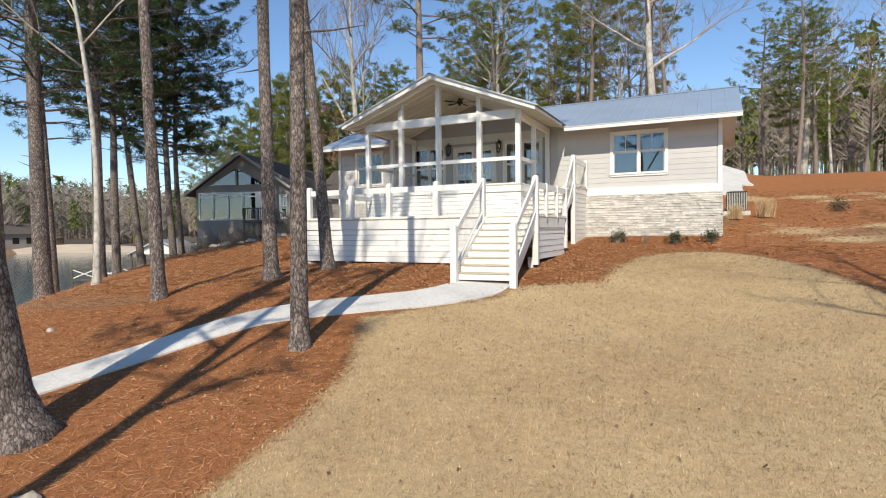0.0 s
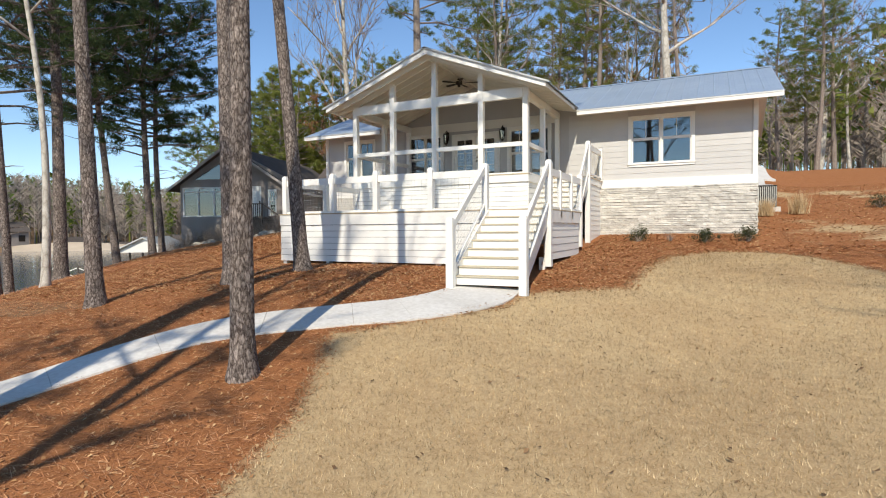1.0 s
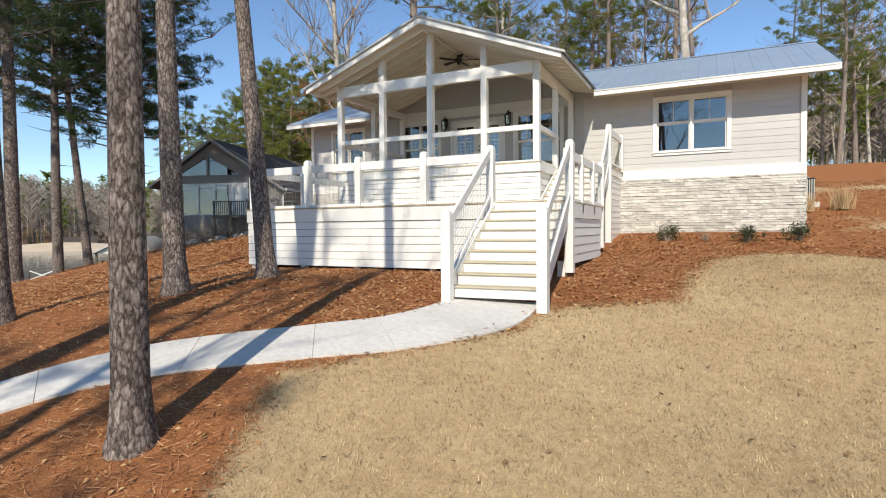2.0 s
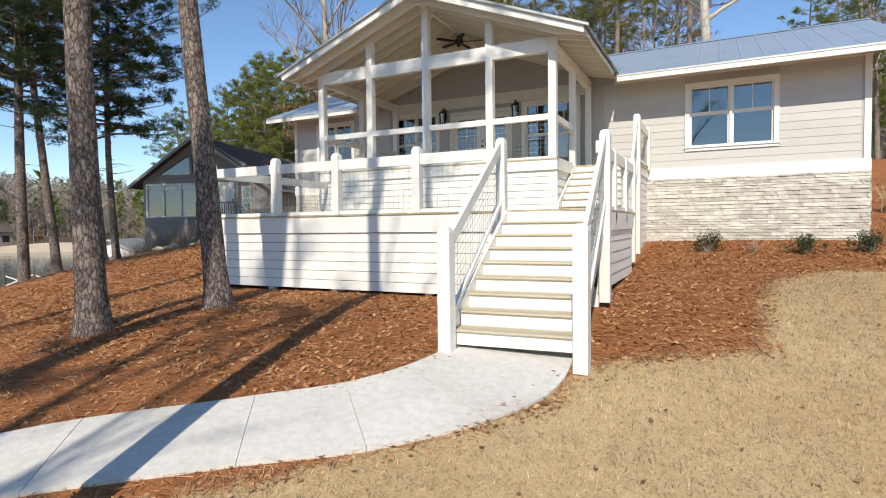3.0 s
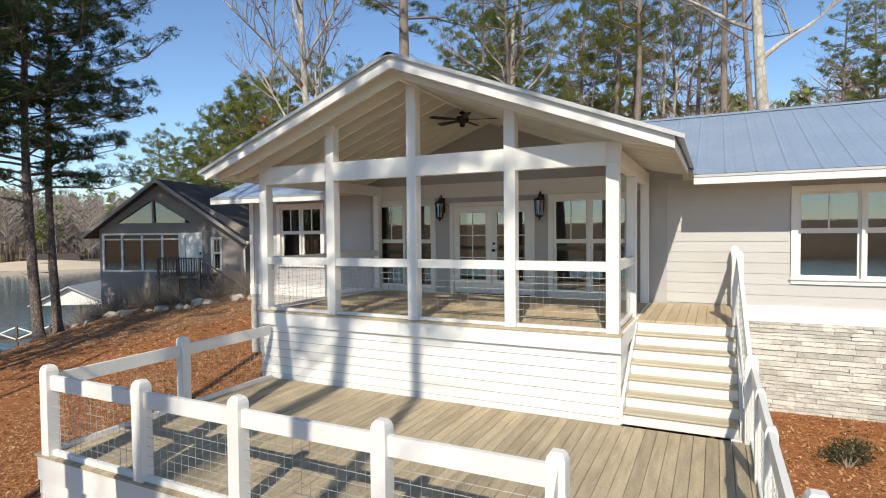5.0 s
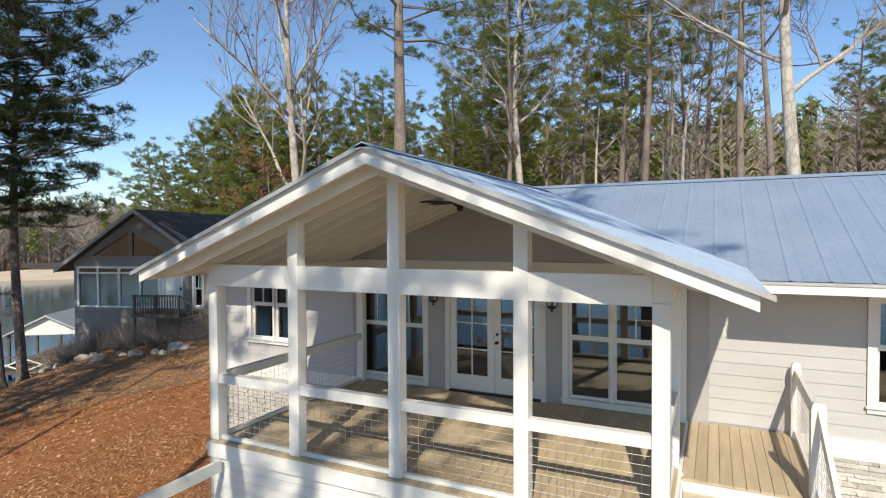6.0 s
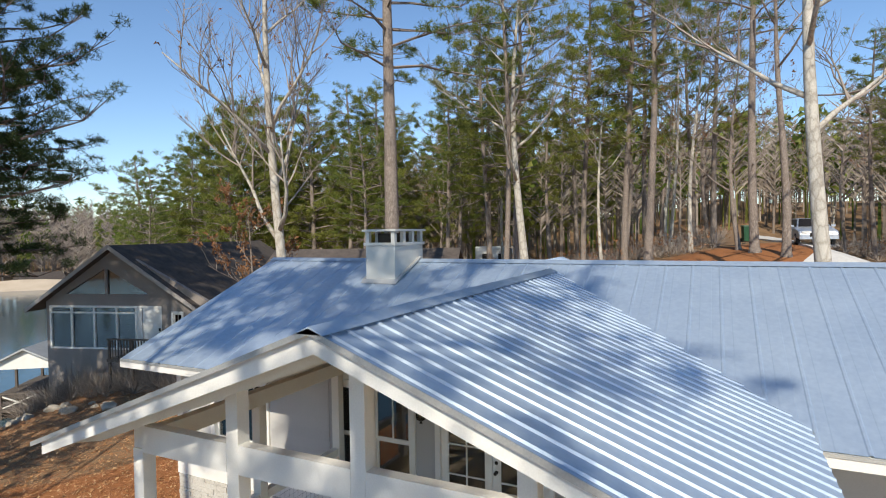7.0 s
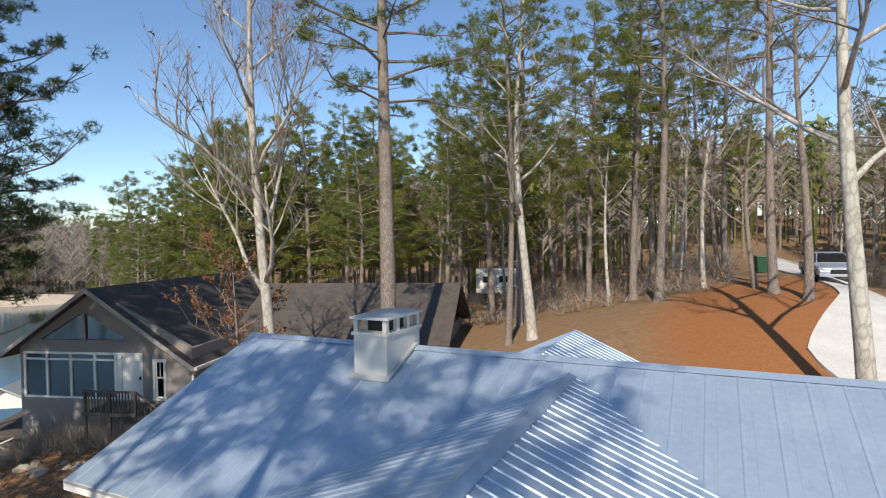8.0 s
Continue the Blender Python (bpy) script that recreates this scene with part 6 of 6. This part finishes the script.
tagged(new("bank_brush", soup("bank_brush", shards(gb, bcs, 40, 1.5, 0.018, 0.9), 3, TWIGS)), "leafless brown brush along the neighbour's wall", "brush", kind="stuff")


# ---- car and bins by the drive ----
def car(at, rz):
    t = thing("car", "silver-grey sedan parked nose-down on the driveway", "car", (at[0], at[1], gz(*at) + 0.05), rz)
    paint = material("silver_car_paint", (0.42, 0.45, 0.5), (0.46, 0.49, 0.54), 1.0, 0.35, metal=0.4, bump=0)
    rubber = material("tyre_rubber", (0.012, 0.012, 0.012), (0.025, 0.025, 0.025), 5.0, 0.8)
    m = Mesh()
    prof = [(-2.3, 0.35), (-2.32, 0.62), (-2.2, 0.78), (-1.2, 0.95), (1.7, 0.98), (2.25, 0.9), (2.3, 0.4)]
    m.prism([(-0.9, y, z) for y, z in prof], (1.8, 0, 0))
    part("body", bevelled(m, "body", paint, 0.05), paint, t)
    cab = [(-1.25, 0.95), (-0.5, 1.45), (0.9, 1.48), (1.75, 0.99)]
    m = Mesh()
    ring0 = [(-0.8, cab[0][0], cab[0][1]), (-0.62, cab[1][0], cab[1][1]), (-0.62, cab[2][0], cab[2][1]), (-0.8, cab[3][0], cab[3][1])]
    ring1 = [(-x, y, z) for x, y, z in ring0]
    m.v = ring0 + ring1
    m.f = [(0, 1, 2, 3), (7, 6, 5, 4), (0, 4, 5, 1), (1, 5, 6, 2), (2, 6, 7, 3), (0, 3, 7, 4)]
    part("cabin", m, paint, t)
    dark = DARK_METAL
    part("windscreen", Mesh().prism([(-0.72, -1.2, 1.0), (0.72, -1.2, 1.0), (0.58, -0.56, 1.42), (-0.58, -0.56, 1.42)], (0, -0.02, 0.02)), dark, t)
    for s in (-1, 1):
        part("headlight", Mesh().box(s * 0.55 - 0.2, s * 0.55 + 0.2, -2.33, -2.25, 0.62, 0.74), GLASS if s > 2 else WHITE, t)
        part("mirror", Mesh().box(s * 0.98 - 0.1, s * 0.98 + 0.1, -0.95, -0.85, 0.98, 1.1), paint, t)
        part("side_glass", Mesh().prism([(s * 0.8, -1.05, 1.0), (s * 0.8, 1.5, 1.02), (s * 0.64, 0.85, 1.42), (s * 0.64, -0.45, 1.4)], (s * 0.012, 0, 0)), dark, t)
        for y in (-1.4, 1.4):
            w = new("wheel")
            w.parent = t
            w.matrix_local = pose(s * 0.82, y, 0.32, 0, 90, 0)
            part("tyre", Mesh().lathe([(0.22, -0.1), (0.32, -0.09), (0.32, 0.09), (0.22, 0.1)], 16), rubber, w)
            part("rim", Mesh().lathe([(0.2, -0.11), (0.21, 0.11)], 10), GREY_METAL, w)
    part("grille", Mesh().box(-0.4, 0.4, -2.345, -2.3, 0.45, 0.66), dark, t)
    part("bumper", Mesh().box(-0.88, 0.88, -2.37, -2.28, 0.32, 0.45), paint, t)


car((11.0, 33.2), 4)
GREEN_BIN = material("green_bin_plastic", (0.015, 0.07, 0.03), (0.02, 0.09, 0.04), 2.0, 0.5)
bin_ = thing("wheelie_bin", "dark green wheeled rubbish bin beside the driveway", "bin", (8.2, 37.4, gz(8.2, 37.4)), 12)
part("body", Mesh().prism([(-0.28, -0.3, 0.05), (0.28, -0.3, 0.05), (0.34, -0.36, 1.0), (-0.34, -0.36, 1.0)], (0, 0.66, 0)), GREEN_BIN, bin_)
part("lid", Mesh().prism([(-0.37, -0.42, 1.0), (0.37, -0.42, 1.0), (0.33, -0.38, 1.08), (-0.33, -0.38, 1.08)], (0, 0.8, 0)), GREEN_BIN, bin_)
for s in (-1, 1):
    part("wheel", Mesh().tube([(s * 0.3, 0.35, 0.12), (s * 0.36, 0.35, 0.12)], [0.12, 0.12], 12), DARK_METAL, bin_)
sign = thing("yard_sign", "small blank white sign on a post", "sign", (11.9, 37.5, gz(11.9, 37.5)), 10)
part("post", Mesh().box(-0.04, 0.04, -0.04, 0.04, 0, 1.4), WOOD_GREY, sign)
part("board", Mesh().box(-0.4, 0.4, -0.06, -0.04, 0.95, 1.5), WHITE, sign)
camper = thing("camper_van", "white camper parked among the trees", "vehicle", (-13.5, 50, gz(-13.5, 50)), 20)
part("body", bevelled(Mesh().box(-2.6, 2.6, -1.1, 1.1, 0.5, 2.9), "body", WHITE, 0.08), WHITE, camper)
for x in (-1.9, -0.3, 1.3):
    part("window", Mesh().box(x, x + 0.8, -1.12, -1.09, 1.6, 2.2), DARK_METAL, camper)
for x in (-1.6, 1.6):
    part("wheel", Mesh().tube([(x, -1.0, 0.4), (x, -0.75, 0.4)], [0.4, 0.4], 14), DARK_METAL, camper)


# leafless trees behind the start of the walk, whose branch shadows cross lawn and straw
bare_tree("hardwood", "leafless hardwood at the foot of the lawn", 81, 15, 0.2, (18.6, -14.5), FAR_BARK, (0.0, 0.0), 0.35, 0.6, 4, 3, group="lawn trees")
bare_tree("hardwood", "leafless hardwood at the foot of the lawn", 82, 19, 0.2, (7.2, -21.0), FAR_BARK, (0.0, 0.0), 0.35, 0.6, 4, 3, group="lawn trees")


pine("pine_tree", "tall pine behind the lawn whose crown shades the straw bed", 83, 21, 11, 3.2, 0.22, (0.0, 0.0), 20, (6.6, -25.0), None, 12, 5, group="yard pines", clump=12)


# ---- loose cover on the ground ----
gl = np.random.default_rng(21)
walk_c = np.array([((a + b) / 2)[:] for a, b in WALK_EDGES])


def open_ground(x, y):
    """True where the ground is free of house, deck and walk."""
    built = ((x > DX0) & (x < DX1) & (y > DY0 - 0.05) & (y < WY0)) | ((x > WX0) & (x < WX1) & (y > WY0 - 0.1) & (y < WY1)) | ((x > 6.6) & (x < 8.0) & (y > -6.3) & (y < -3.5))
    near_walk = np.min(np.hypot(x[:, None] - walk_c[None, :, 0], y[:, None] - walk_c[None, :, 1]), axis=1) < 0.52
    return ~built & ~near_walk


def lying(n, x0, x1, y0, y1, length, width, tilt, want, mat, name, label, lift=0.006, quad=False, dense=None):
    """Slim pieces strewn over the ground, within or outside the lawn."""
    x, y = gl.uniform(x0, x1, n), gl.uniform(y0, y1, n)
    ld = lawn_depth(x, y)
    keep = open_ground(x, y) & want(ld)
    x, y = x[keep], y[keep]
    n = len(x)
    z = height(x, y) + lift
    a = gl.uniform(0, 2 * np.pi, n)
    e = gl.uniform(*tilt, n)
    l = length * gl.uniform(0.5, 1.3, n)
    w = width * gl.uniform(0.7, 1.3, n)
    d = np.stack([np.cos(a) * np.cos(e), np.sin(a) * np.cos(e), np.sin(e)], 1)
    s = np.stack([-np.sin(a), np.cos(a), gl.uniform(-0.4, 0.4, n)], 1)
    c = np.stack([x, y, z], 1)
    if quad:
        v = np.stack([c - s * w[:, None] * 0.2, c + d * l[:, None] * 0.5 + s * w[:, None] / 2 + np.array([0, 0, 0.012]), c + d * l[:, None], c + d * l[:, None] * 0.5 - s * w[:, None] / 2], 1)
    else:
        v = np.stack([c - s * w[:, None] / 2, c + s * w[:, None] / 2, c + d * l[:, None]], 1)
    return tagged(new(name, soup(name, v, 4 if quad else 3, mat)), label, "ground cover", kind="stuff")


lying(190000, -6, 12, -17, 4, 0.18, 0.009, (0.0, 0.28), lambda d: d < 0.1, NEEDLE_LITTER, "pine_straw", "orange-brown pine needles strewn over the beds")
lying(60000, -22, -2, -9, 12, 0.24, 0.014, (0.0, 0.3), lambda d: d < 0, NEEDLE_LITTER, "pine_straw", "orange-brown pine needles under the lakeside trees")
lying(34000, -7, 12.5, -8, 4, 0.062, 0.045, (0.0, 0.5), lambda d: d < 0.2, LITTER, "fallen_leaves", "curled brown fallen leaves in the straw", 0.01, True)
lying(7500, -7, 12.5, -13.5, -7, 0.05, 0.035, (0.0, 0.5), lambda d: d < 0.2, LITTER, "fallen_leaves", "sparse curled brown leaves in the straw", 0.01, True)
lying(420, 7, 17, -16, 1, 0.06, 0.042, (0.0, 0.5), lambda d: d > 0.1, DARK_LEAVES, "fallen_leaves", "scattered dark dry leaves on the lawn", 0.025, True)
lying(9000, -22, -3, 0, 13, 0.1, 0.07, (0.0, 0.5), lambda d: d < 0, LITTER, "fallen_leaves", "pale dry leaves on the lakeside slope", 0.01, True)
lying(18000, 12, 19, -7, 1.5, 0.2, 0.012, (0.0, 0.28), lambda d: d < 0.1, NEEDLE_LITTER, "pine_straw", "orange-brown pine needles on the red bank")
lying(9000, 12, 22, 0, 20, 0.08, 0.055, (0.0, 0.25), lambda d: d < 0, LITTER, "fallen_leaves", "pale dry leaves on the red bank", 0.01, True)
lying(300000, 6, 18, -20, 1, 0.05, 0.007, (0.15, 1.2), lambda d: d > -0.12, BLADES, "lawn_grass", "short tan dormant lawn grass")
